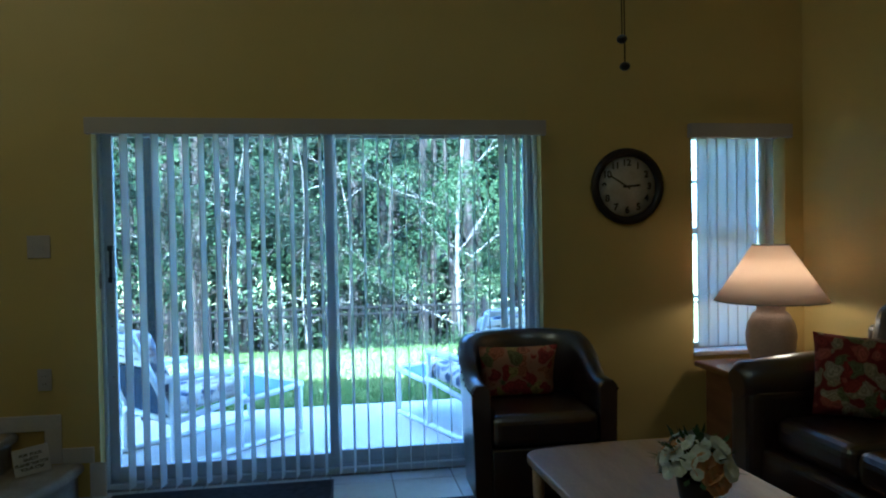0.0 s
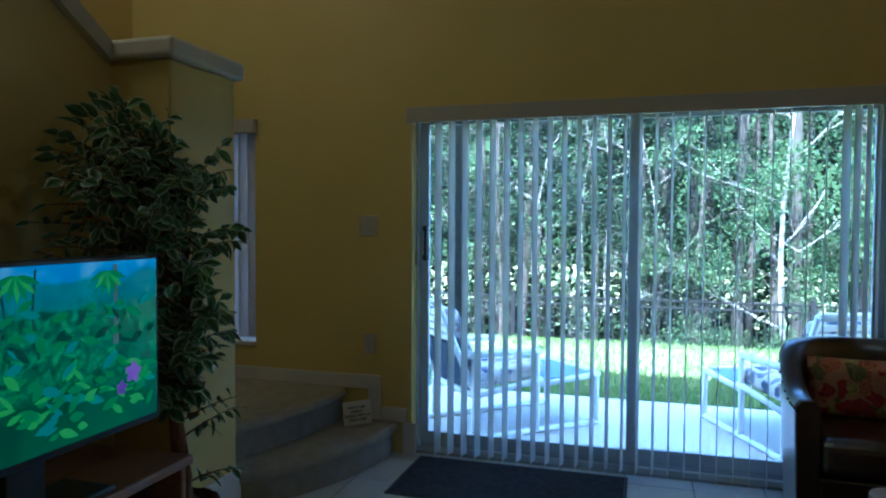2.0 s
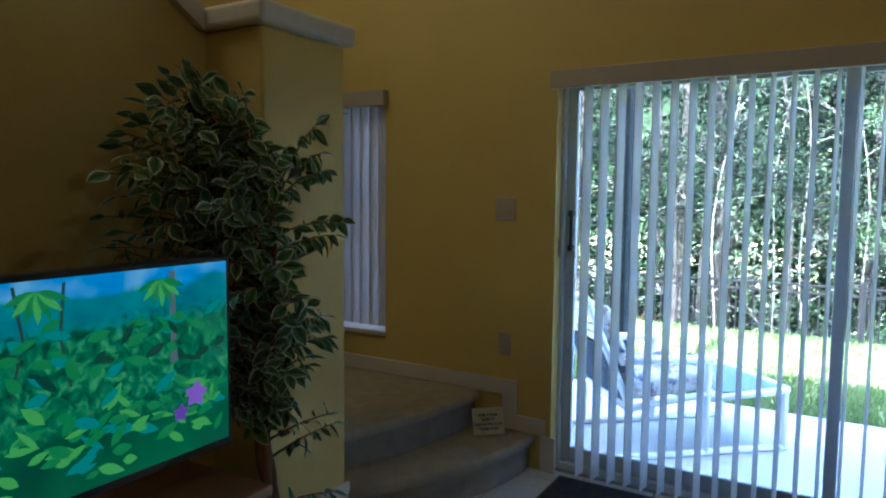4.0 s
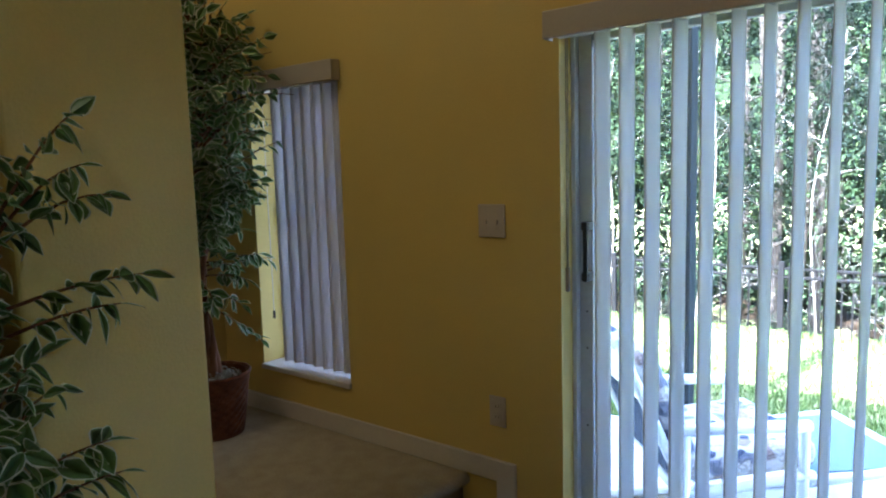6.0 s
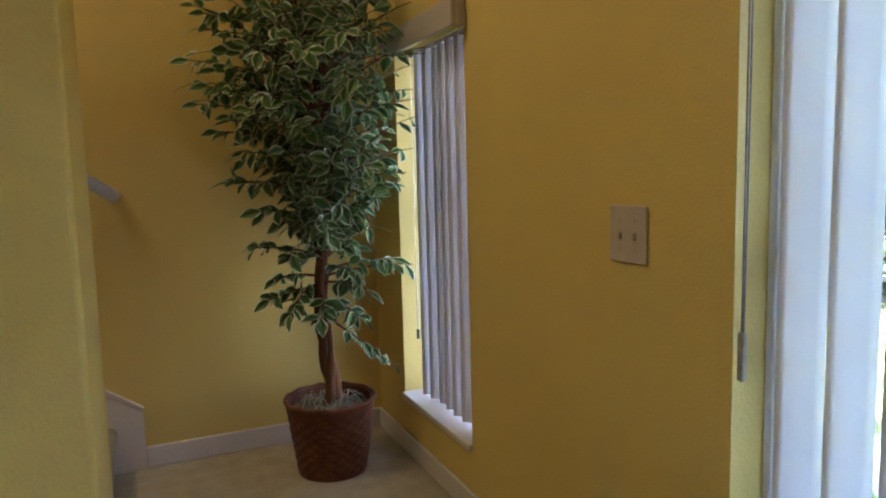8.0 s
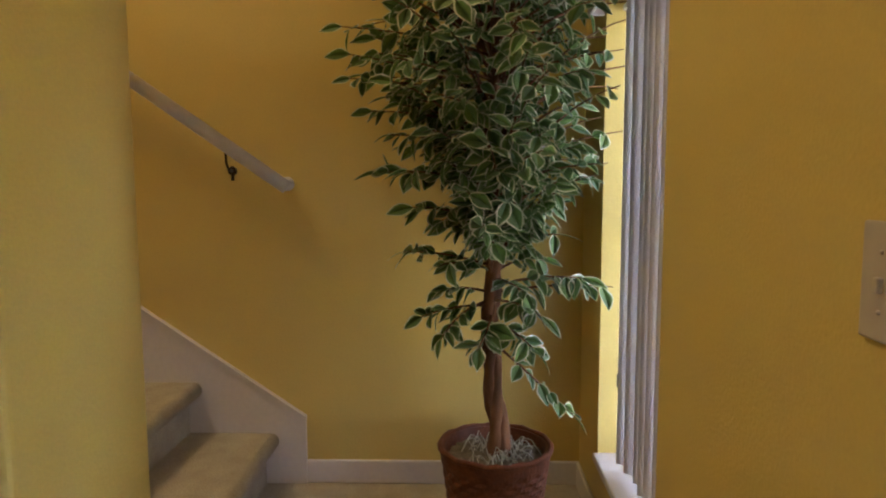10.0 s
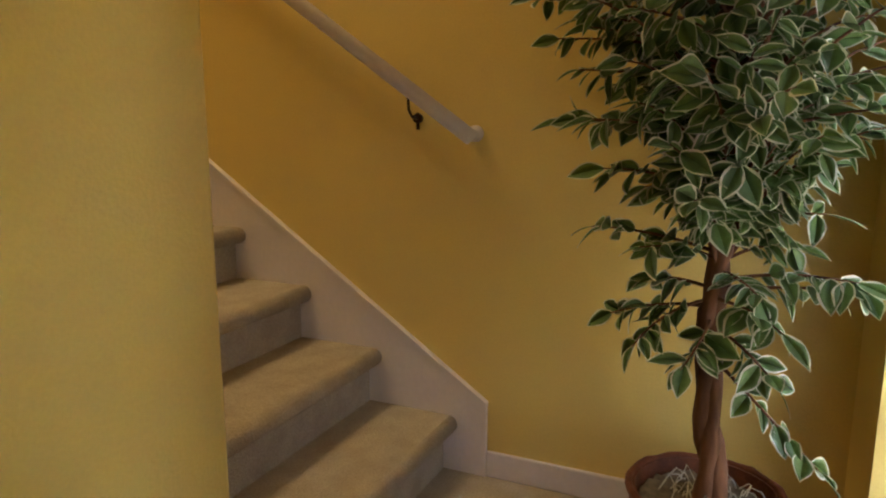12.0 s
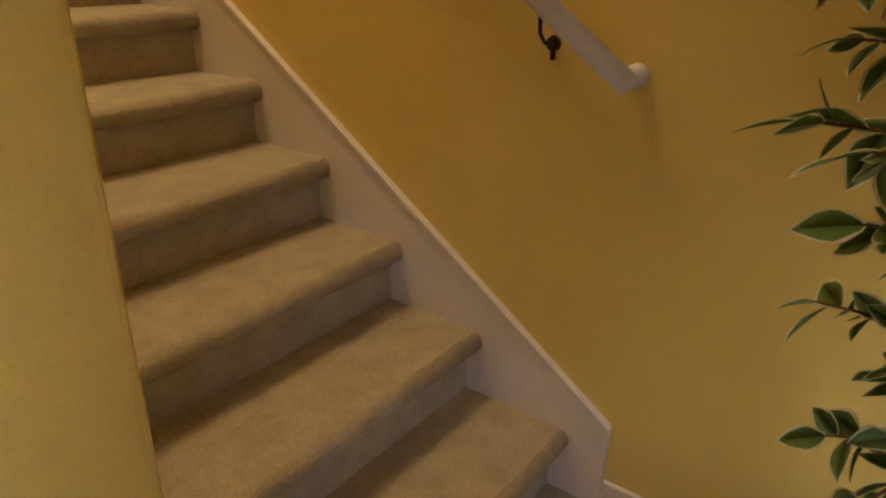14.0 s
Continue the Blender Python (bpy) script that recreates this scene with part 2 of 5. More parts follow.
STAIR = thing("staircase", "beige carpeted stairs with a winding foot and straight upper flight", "stairs", kind="structure")
curve_step("step", -0.13, 0.40, 0.185, 0.185)
curve_step("landing", -0.45, 0.26, LAND, LAND)
part("landing_edge", rbox(XW + 0.001, -1.15, 0.0, -0.949, -1.029, LAND, 0.002, 1), CARPET, STAIR)
for i in range(1, 17):
    z, y = LAND + RISE * i, STEP_Y - RUN * (i - 1)
    bm = bmesh.new()
    drop = RISE
    back = y - RUN - 0.06 if i < 16 else YS
    prof = [(y - 0.046, z - drop), (y - 0.046, z - 0.056), (y - 0.034, z - 0.058)] + [(y - 0.026 + 0.028 * math.cos(a), z - 0.029 + 0.029 * math.sin(a)) for a in (radians(-80 + 24 * q) for q in range(8))] + [(back, z), (back, z - drop)]
    prism(bm, prof, "x", -1.984, -0.949)
    for f in bm.faces:
        f.smooth = abs(f.normal.x) < 0.5 and f.calc_area() < 0.02
    part("step", bm, CARPET, STAIR)

bm = bmesh.new()
run = 16 * RUN
prism(bm, [(-0.967, LAND), (-0.967, 0.60), (-0.967 - run, 0.60 + run * 0.681), (-0.967 - run, 0.36 + run * 0.681), (-1.25, LAND)], "x", XW, XW + 0.016)
structure("trim_stair_skirt", bm, TRIM, "white painted stair skirting board", "trim")
bm = bmesh.new()
prism(bm, [(-0.965, 0.602), (-0.965, 0.616), (-0.967 - run, 0.616 + run * 0.681), (-0.967 - run, 0.602 + run * 0.681)], "x", XW, XW + 0.022)
structure("trim_skirt_edge", bm, TRIM, "thin white bead on the stair skirting", "trim")


def skirting(name, x0, y0, z0, x1, y1, h=0.085):
    bm = rbox(min(x0, x1), min(y0, y1), z0, max(x0, x1), max(y0, y1), z0 + h, 0.005)
    structure(name, bm, TRIM, "white painted baseboard", "baseboard")


skirting("baseboard_landing_west", XW, -0.966, LAND, XW + 0.014, -0.001)
skirting("baseboard_landing_north", XW + 0.015, -0.014, LAND, -0.31, -0.001)
skirting("baseboard_step_riser", -0.32, -0.014, 0.19, -0.235, -0.001, LAND + 0.084 - 0.19)
skirting("baseboard_step", -0.234, -0.014, 0.186, -0.075, -0.001)
skirting("baseboard_step_end", -0.10, -0.014, 0.0, -0.016, -0.001, 0.185)
skirting("baseboard_north", 2.395, -0.014, 0.0, XE, -0.001)
skirting("baseboard_east", XE - 0.014, YS, 0.0, XE, -0.015)
skirting("baseboard_partition", -0.829, -4.9, 0.0, -0.815, -1.471)
skirting("baseboard_column_east", -0.544, -1.47, 0.0, -0.531, -1.015, 0.22)
skirting("baseboard_column_south", -0.829, -1.484, 0.0, -0.545, -1.471)


# ---- windows and the sliding door ----
def window(name, hole, label):
    x0, x1, z0, z1 = hole
    w = thing(name, label, "window", kind="structure")
    for a, b, c, d in ((x0, x0 + 0.03, z0, z1), (x1 - 0.03, x1, z0, z1), (x0 + 0.03, x1 - 0.03, z0, z0 + 0.035), (x0 + 0.03, x1 - 0.03, z1 - 0.035, z1), (x0 + 0.03, x1 - 0.03, (z0 + z1) / 2 + 0.05, (z0 + z1) / 2 + 0.085)):
        part("window_frame", rbox(a, 0.132, c, b, 0.168, d, 0.004), ALU, w)
    for f in (0.24, 0.78):
        z = z0 + (z1 - z0) * f
        part("muntin", rbox(x0 + 0.03, 0.144, z - 0.008, x1 - 0.03, 0.158, z + 0.008, 0.002), ALU, w)
    bm = bmesh.new()
    box(bm, x0 + 0.03, 0.150, z0 + 0.035, x1 - 0.03, 0.153, z1 - 0.035)
    g = part("pane", bm, GLASS, w)
    g.visible_shadow = False
    part("window_sill", rbox(x0 - 0.004, -0.016, z0 - 0.022, x1 + 0.004, 0.131, z0 + 0.003, 0.005), TRIM, w)
    return w


window("window_1", WIN_A, "white framed window over the stair landing")
window("window_2", WIN_B, "white framed window beside the lamp")

DOORWAY = thing("door_1", "white aluminium sliding glass patio door, closed", "sliding door", kind="structure")
x0, x1, zt = DOOR[0], DOOR[1], DOOR[3]
for a, b, c, d in ((x0, -0.030, 0.0, zt), (2.408, x1, 0.0, zt), (-0.030, 2.408, zt - 0.024, zt), (-0.030, 2.408, -0.004, 0.03)):
    part("door_frame", rbox(a, 0.078, c, b, 0.185, d, 0.003), ALU, DOORWAY)
for k in range(2):
    part("track", rbox(-0.029, 0.112 + 0.038 * k, 0.0302, 2.407, 0.117 + 0.038 * k, 0.042, 0.001, 1), ALU_GREY, DOORWAY)


def panel(a, b, y):
    p = part("stile", rbox(a, y, 0.043, a + 0.05, y + 0.035, zt - 0.025, 0.004), ALU_GREY, DOORWAY)
    part("stile", rbox(b - 0.05, y, 0.043, b, y + 0.035, zt - 0.025, 0.004), ALU_GREY, DOORWAY)
    part("rail", rbox(a + 0.05, y, 0.043, b - 0.05, y + 0.035, 0.115, 0.004), ALU_GREY, DOORWAY)
    part("rail", rbox(a + 0.05, y, zt - 0.06, b - 0.05, y + 0.035, zt - 0.025, 0.004), ALU_GREY, DOORWAY)
    bm = bmesh.new()
    box(bm, a + 0.05, y + 0.015, 0.115, b - 0.05, y + 0.019, zt - 0.06)
    g = part("pane", bm, GLASS, DOORWAY)
    g.visible_shadow = False


panel(-0.029, 1.218, 0.100)
panel(1.166, 2.407, 0.138)
h = part("door_handle", rbox(0.008, 0.046, 1.14, 0.025, 0.060, 1.345, 0.004), BLACK, DOORWAY, "black pull handle")
for z in (1.141, 1.314):
    part("handle_post", rbox(-0.004, 0.0605, z, 0.025, 0.0995, z + 0.03, 0.004), BLACK, h)
part("latch_plate", rbox(-0.018, 0.096, 1.172, 0.014, 0.0995, 1.313, 0.002, 1), ALU, DOORWAY)
for z in (1.03, 0.90, 0.62):
    bm = bmesh.new()
    bmesh.ops.create_uvsphere(bm, u_segments=8, v_segments=5, radius=0.004, matrix=pose(0.0, 0.099, z))
    part("screw", bm, IRON_DARK, DOORWAY)


def slat(a, turn, z0, z1, y, width=0.089):
    """One vinyl slat, slightly cupped, hanging at (a, y)."""
    bm = bmesh.new()
    n = 5
    front = [bm.verts.new(((u / n - 0.5) * width, 0.003 * (1 - (2 * u / n - 1) ** 2), z)) for z in (z0, z1) for u in range(n + 1)]
    back = [bm.verts.new(((u / n - 0.5) * width, 0.003 * (1 - (2 * u / n - 1) ** 2) - 0.0012, z)) for z in (z0, z1) for u in range(n + 1)]
    m = n + 1
    for s in (front, back):
        for u in range(n):
            bm.faces.new((s[u], s[u + 1], s[m + u + 1], s[m + u])).smooth = True
    for u in (0, n):
        bm.faces.new((front[u], back[u], back[m + u], front[m + u]))
    bmesh.ops.transform(bm, matrix=pose(a, y, 0, 0, 0, turn), verts=bm.verts[:])
    return bm


def blind(name, label, x0, x1, z_low, z_top, slats, y=-0.055, front=-0.115, vinyl=VINYL):
    b = thing(name, label, "blinds")
    v = part("valance", rbox(x0, front, z_top, x1, front + 0.012, z_top + 0.085, 0.004), VALANCE, b, "off-white valance")
    part("return", rbox(x0, front + 0.012, z_top, x0 + 0.012, front + 0.05, z_top + 0.085, 0.003), VALANCE, v)
    part("return", rbox(x1 - 0.012, front + 0.012, z_top, x1, front + 0.05, z_top + 0.085, 0.003), VALANCE, v)
    hold = 0.03 if y > 0 else 0.02
    part("headrail", rbox(x0 + hold, y - 0.02, z_top + 0.008, x1 - hold, y + 0.02, z_top + 0.024 if y > 0 else z_top + 0.06, 0.003), ALU, b)
    for a, turn in slats:
        part("slat", slat(a, turn + random.uniform(-1.2, 1.2), z_low, z_top + 0.02, y), vinyl, b)
    return b


door_slats = [(0.128 + 0.0785 * k, 81) for k in range(26)] + [(2.175 + 0.047 * k, 52 + 4 * k) for k in range(5)]
BLIND_D = blind("vertical_blinds", "white vinyl vertical blinds, slats turned open, over the patio door", -0.045, 2.425, 0.045, 1.925, door_slats)
BLIND_A = blind("vertical_blinds", "white vinyl vertical blinds nearly closed over the landing window", WIN_A[0] - 0.02, WIN_A[1] + 0.02, 0.632, 1.915, [(-1.540 + 0.0685 * k, (52, 42, 24, 36, 46, 40, 30)[k]) for k in range(7)], y=0.064, front=-0.052, vinyl=VINYL_DIM)
blind("vertical_blinds", "white vinyl vertical blinds half open over the lamp window", WIN_B[0] - 0.03, WIN_B[1] + 0.02, 0.642, 1.925, [(3.478 + 0.066 * k, 10 + 3 * (k % 2)) for k in range(6)] + [(3.885 + 0.014 * k, 20) for k in range(4)], y=0.064, front=-0.052)

# ---- outside ----
bm = bmesh.new()
GX = [-120, -40, -16, -10, -6, -3, -1, 1, 3, 5, 8, 12, 20, 45, 120]
GY = [-400, -120, -40, -15, 0.18, 1.95, 3.0, 4.0, 4.8, 5.2, 5.6, 6.1, 6.6, 7.0, 7.5, 8.0, 8.6, 9.2, 10, 12, 20, 40, 120, 400]


def ground_z(y):
    k = min(1.0, max(0.0, (y - 4.9) / 1.6))
    j = min(1.0, max(0.0, (y - 6.9) / 2.6))
    return -0.10 - 0.85 * k * k * (3 - 2 * k) - 1.2 * j * j * (3 - 2 * j)


grid = [[bm.verts.new((x, y, ground_z(y) - 0.02)) for x in GX] for y in GY]
for r0, r1 in zip(grid, grid[1:]):
    for k in range(len(GX) - 1):
        bm.faces.new((r0[k], r0[k + 1], r1[k + 1], r1[k])).smooth = True
structure("ground", bm, SOIL, "sunlit mown lawn falling to the edge of a wood", "ground")
bm = rbox(-3.2, 0.171, -0.3, 6.5, 1.95, -0.06, 0.012)
structure("pavement_patio", bm, CONCRETE, "pale concrete patio slab", "patio")

# ---- more materials ----
LEATHER = material("dark_leather", (0.036, 0.018, 0.019), 0.30, second=(0.022, 0.011, 0.012), scale=5, bump=0.35, bump_scale=22, blotch=0.2, coat=1.0, spec=1.0)
LEATHER.node_tree.nodes["Principled BSDF"].inputs["Coat Roughness"].default_value = 0.28
WOOD_PALE = material("pale_wood", (0.50, 0.36, 0.23), 0.4, second=(0.42, 0.29, 0.18), scale=3, bump=0.1, bump_scale=40, stretch=(6, 1, 6), blotch=0.15)
WOOD_RED = material("red_brown_wood", (0.30, 0.14, 0.06), 0.4, second=(0.21, 0.095, 0.04), scale=4, bump=0.1, bump_scale=40, stretch=(5, 1, 5), blotch=0.2)
DARKWOOD = material("dark_leg_wood", (0.02, 0.012, 0.01), 0.4, scale=8, blotch=0.2)
CERAMIC = material("cream_ceramic", (0.62, 0.50, 0.42), 0.5, second=(0.54, 0.42, 0.35), scale=9, bump=0.6, bump_scale=70, blotch=0.1)
SHADE = translucent(material("lamp_shade_cloth", (0.80, 0.68, 0.55), 0.85, scale=6, bump=0.3, bump_scale=300, blotch=0.05), 0.72, (0.95, 0.80, 0.66))
BARK = material("ficus_bark", (0.23, 0.10, 0.042), 0.9, second=(0.095, 0.04, 0.018), scale=22, bump=1.0, bump_scale=45, stretch=(1, 1, 0.3), blotch=0.3)
LEAF_GREEN = translucent(material("leaf_green", (0.155, 0.265, 0.065), 0.40, second=(0.07, 0.14, 0.05), scale=9, bump=0.2, bump_scale=90, blotch=0.3), 0.25, (0.10, 0.2, 0.04))
LEAF_CREAM = translucent(material("leaf_cream_edge", (0.74, 0.73, 0.55), 0.5, scale=14, bump=0.2, bump_scale=90, blotch=0.15), 0.25, (0.5, 0.55, 0.3))
WICKER = material("brown_wicker", (0.16, 0.052, 0.022), 0.55, second=(0.09, 0.03, 0.014), scale=25, bump=0.6, bump_scale=150, blotch=0.3, spec=0.25)
RAFFIA = material("pale_raffia", (0.50, 0.48, 0.40), 0.8, second=(0.36, 0.34, 0.27), scale=30, blotch=0.2)
MOSS = material("dried_moss", (0.17, 0.14, 0.09), 0.95, second=(0.09, 0.075, 0.05), scale=40, bump=1.0, bump_scale=120, blotch=0.3)
BRONZE = material("dark_bronze", (0.05, 0.03, 0.02), 0.4, 0.8, scale=30, blotch=0.2)
PAPER = material("cream_card", (0.75, 0.70, 0.60), 0.8, scale=12, blotch=0.06)
INK = material("dark_ink", (0.03, 0.025, 0.02), 0.8, blotch=0.1)
CLOCKFACE = material("clock_paper", (0.62, 0.55, 0.42), 0.7, second=(0.52, 0.44, 0.32), scale=9, blotch=0.1)
RUG = material("brown_rug", (0.06, 0.045, 0.035), 0.95, second=(0.04, 0.03, 0.025), scale=15, bump=1.0, bump_scale=200, blotch=0.25, spec=0.1)
PVC = material("white_pvc", (0.78, 0.79, 0.80), 0.35, scale=5, bump=0.05, blotch=0.05)
SLING_DARK = material("navy_sling", (0.045, 0.06, 0.10), 0.85, scale=20, bump=0.6, bump_scale=300, blotch=0.15, spec=0.2)
SLING = material("blue_sling", (0.17, 0.235, 0.31), 0.8, scale=20, bump=0.6, bump_scale=300, blotch=0.15)
POSTPAINT = material("dark_post_paint", (0.030, 0.035, 0.037), 0.9, scale=6, blotch=0.15, spec=0.1)
IRON = material("black_iron", (0.014, 0.014, 0.015), 0.8, scale=9, blotch=0.2, spec=0.1)
LITTER = material("leaf_litter", (0.06, 0.042, 0.026), 0.95, second=(0.03, 0.024, 0.015), scale=6, bump=1.0, bump_scale=40, blotch=0.3, spec=0.1)
TRUNK = material("wood_trunk", (0.075, 0.062, 0.05), 0.9, second=(0.04, 0.034, 0.028), scale=7, bump=1.0, bump_scale=30, stretch=(1, 1, 0.25), blotch=0.3)
PALE_BARK = material("pale_bark", (0.30, 0.28, 0.25), 0.9, second=(0.12, 0.11, 0.095), scale=9, bump=0.8, bump_scale=40, blotch=0.25)
BULB = bpy.data.materials.new("lamp_glow")
BULB.use_nodes = True
BULB.node_tree.nodes["Principled BSDF"].inputs["Emission Color"].default_value = (1.0, 0.7, 0.4, 1)
BULB.node_tree.nodes["Principled BSDF"].inputs["Emission Strength"].default_value = 2.0


def spread(name, colours, rough=0.6, through_amount=0.0):
    """Leaves whose colour differs from island to island."""
    m = bpy.data.materials.new(name)
    m.use_nodes = True
    t = m.node_tree
    geo = t.nodes.new("ShaderNodeNewGeometry")
    ramp = t.nodes.new("ShaderNodeValToRGB")
    ramp.color_ramp.interpolation = "LINEAR"
    while len(ramp.color_ramp.elements) < len(colours):
        ramp.color_ramp.elements.new(0.5)
    for k, (e, c) in enumerate(zip(ramp.color_ramp.elements, colours)):
        e.position, e.color = k / (len(colours) - 1), (*c, 1)
    t.links.new(geo.outputs["Random Per Island"], ramp.inputs[0])
    b = t.nodes["Principled BSDF"]
    b.inputs["Roughness"].default_value, b.inputs["Specular IOR Level"].default_value = rough, 0.15
    t.links.new(ramp.outputs[0], b.inputs["Base Color"])
    if through_amount:
        translucent(m, through_amount, colours[-1])
        tr = [n for n in t.nodes if n.type == "BSDF_TRANSLUCENT"][0]
        t.links.new(ramp.outputs[0], tr.inputs[0])
    return m


# One foliage in middling, lit and shaded copies; sun and shade sit in the colour.
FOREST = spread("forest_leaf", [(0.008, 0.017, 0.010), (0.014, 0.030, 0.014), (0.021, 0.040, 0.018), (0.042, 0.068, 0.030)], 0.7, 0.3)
BRIGHT = spread("sun_toned_leaf", [(0.016, 0.036, 0.016), (0.034, 0.066, 0.026), (0.065, 0.105, 0.042), (0.145, 0.185, 0.085)], 0.7, 0.35)
DEEP = spread("shade_toned_leaf", [(0.004, 0.009, 0.006), (0.007, 0.014, 0.008), (0.010, 0.019, 0.011), (0.019, 0.030, 0.017)], 0.75, 0.25)
# Near-black greens: the canopy's shade deep in the wood is put into the colour.
FAR = spread("far_shade_leaf", [(0.006, 0.012, 0.006), (0.014, 0.026, 0.010), (0.03, 0.05, 0.018)], 0.7, 0.1)
GRASS = spread("grass_blade", [(0.07, 0.125, 0.025), (0.14, 0.215, 0.055), (0.28, 0.335, 0.13)], 0.6, 0.3)


def floral(name, ground, blooms):
    """Printed cloth: voronoi blooms of several colours on a ground."""
    m = bpy.data.materials.new(name)
    m.use_nodes = True
    t = m.node_tree
    b = t.nodes["Principled BSDF"]
    b.inputs["Roughness"].default_value = 0.85
    pos = t.nodes.new("ShaderNodeTexCoord")
    warp = t.nodes.new("ShaderNodeTexNoise")
    warp.inputs["Scale"].default_value = 14
    add = t.nodes.new("ShaderNodeMix")
    add.data_type, add.blend_type = "RGBA", "LINEAR_LIGHT"
    add.inputs["Factor"].default_value = 0.05
    t.links.new(pos.outputs["Object"], warp.inputs["Vector"])
    t.links.new(pos.outputs["Object"], add.inputs["A"])
    t.links.new(warp.outputs["Color"], add.inputs["B"])
    v = t.nodes.new("ShaderNodeTexVoronoi")
    v.inputs["Scale"].default_value = 15
    t.links.new(add.outputs["Result"], v.inputs["Vector"])
    pick = t.nodes.new("ShaderNodeValToRGB")
    pick.color_ramp.interpolation = "CONSTANT"
    while len(pick.color_ramp.elements) < len(blooms):
        pick.color_ramp.elements.new(0.5)
    for k, (e, c) in enumerate(zip(pick.color_ramp.elements, blooms)):
        e.position, e.color = k / len(blooms), (*c, 1)
    sep = t.nodes.new("ShaderNodeSeparateColor")
    t.links.new(v.outputs["Color"], sep.inputs[0])
    t.links.new(sep.outputs[0], pick.inputs[0])
    mask = t.nodes.new("ShaderNodeMapRange")
    mask.inputs["From Min"].default_value, mask.inputs["From Max"].default_value = 0.66, 0.55
    t.links.new(v.outputs["Distance"], mask.inputs["Value"])
    rings = t.nodes.new("ShaderNodeMath")
    rings.operation = "SINE"
    times = t.nodes.new("ShaderNodeMath")
    times.operation, times.inputs[1].default_value = "MULTIPLY", 34
    t.links.new(v.outputs["Distance"], times.inputs[0])
    t.links.new(times.outputs[0], rings.inputs[0])
    shade = t.nodes.new("ShaderNodeMapRange")
    shade.inputs["From Min"].default_value, shade.inputs["To Min"].default_value = -1, 0.5
    t.links.new(rings.outputs[0], shade.inputs["Value"])
    petals = t.nodes.new("ShaderNodeMix")
    petals.data_type, petals.blend_type = "RGBA", "MULTIPLY"
    petals.inputs["Factor"].default_value = 1
    t.links.new(pick.outputs[0], petals.inputs["A"])
    t.links.new(shade.outputs[0], petals.inputs["B"])
    mix = t.nodes.new("ShaderNodeMix")
    mix.data_type = "RGBA"
    mix.inputs["A"].default_value = (*ground, 1)
    t.links.new(petals.outputs["Result"], mix.inputs["B"])
    t.links.new(mask.outputs[0], mix.inputs["Factor"])
    t.links.new(mix.outputs["Result"], b.inputs["Base Color"])
    return m


FLORAL_RED = floral("red_floral_cloth", (0.16, 0.012, 0.012), [(0.35, 0.04, 0.03), (0.45, 0.36, 0.2), (0.2, 0.2, 0.08), (0.5, 0.12, 0.08), (0.5, 0.4, 0.25)])
FLORAL_TAN = floral("tan_floral_cloth", (0.52, 0.26, 0.15), [(0.50, 0.06, 0.06), (0.62, 0.22, 0.11), (0.62, 0.46, 0.14), (0.24, 0.22, 0.09), (0.45, 0.06, 0.06)])
FLORAL_GREY = floral("grey_floral_cloth", (0.52, 0.48, 0.42), [(0.05, 0.06, 0.10), (0.55, 0.50, 0.45), (0.20, 0.20, 0.24), (0.6, 0.58, 0.55), (0.32, 0.24, 0.2)])


def text_mesh(words, size, extrude=0.0005):
    c = bpy.data.curves.new("words", "FONT")
    c.body, c.size, c.extrude, c.align_x, c.align_y = words, size, extrude, "CENTER", "CENTER"
    c.offset = size * 0.03
    tmp = new("words_tmp", c)
    bpy.context.view_layer.update()
    me = bpy.data.meshes.new_from_object(tmp.evaluated_get(bpy.context.evaluated_depsgraph_get()))
    bpy.data.objects.remove(tmp)
    return me


def lettering(name, words, size, m, parent, mat):
    me = text_mesh(words, size)
    me.materials.clear()
    me.materials.append(mat)
    ob = new(name, me)
    ob.parent = parent
    ob.matrix_basis = m
    return ob


def disc(bm, r, h, sides=40, r2=None):
    lathe(bm, [(0.0005, 0), (r, 0), (r2 or r, h), (0.0005, h)], sides)


# ---- handrail ----
RAIL = thing("handrail", "white painted round wooden handrail on the stair wall", "handrail")
ra, slope = Vector((-1.93, -1.0, 1.423)), 0.70
bm = bmesh.new()
tube(bm, [ra, ra + Vector((0, -3.3, 3.3 * slope))], 0.023, 16)
part("bar", bm, TRIM, RAIL)
bm = bmesh.new()
tube(bm, [(-1.999, -1.013, 1.434), (-1.988, -1.013, 1.434), (-1.984, -1.013, 1.434), (-1.932, -1.018, 1.436)], [0.024, 0.024, 0.017, 0.017], 14)
part("end_return", bm, TRIM, RAIL)
for d in (0.2, 1.44, 2.69):
    p = ra + Vector((0, -d, d * slope))
    bm = bmesh.new()
    tube(bm, [(XW, p.y + 0.0, p.z - 0.085), (XW + 0.012, p.y, p.z - 0.085)], 0.015, 10)
    tube(bm, [(XW + 0.01, p.y, p.z - 0.085), (XW + 0.045, p.y, p.z - 0.08), (XW + 0.066, p.y, p.z - 0.06), (XW + 0.07, p.y, p.z - 0.02)], 0.0045, 8)
    tube(bm, [(XW + 0.006, p.y, p.z - 0.118), (XW + 0.008, p.y, p.z - 0.068)], 0.0055, 8)
    part("bracket", bm, BRONZE, RAIL, "dark bronze bracket")

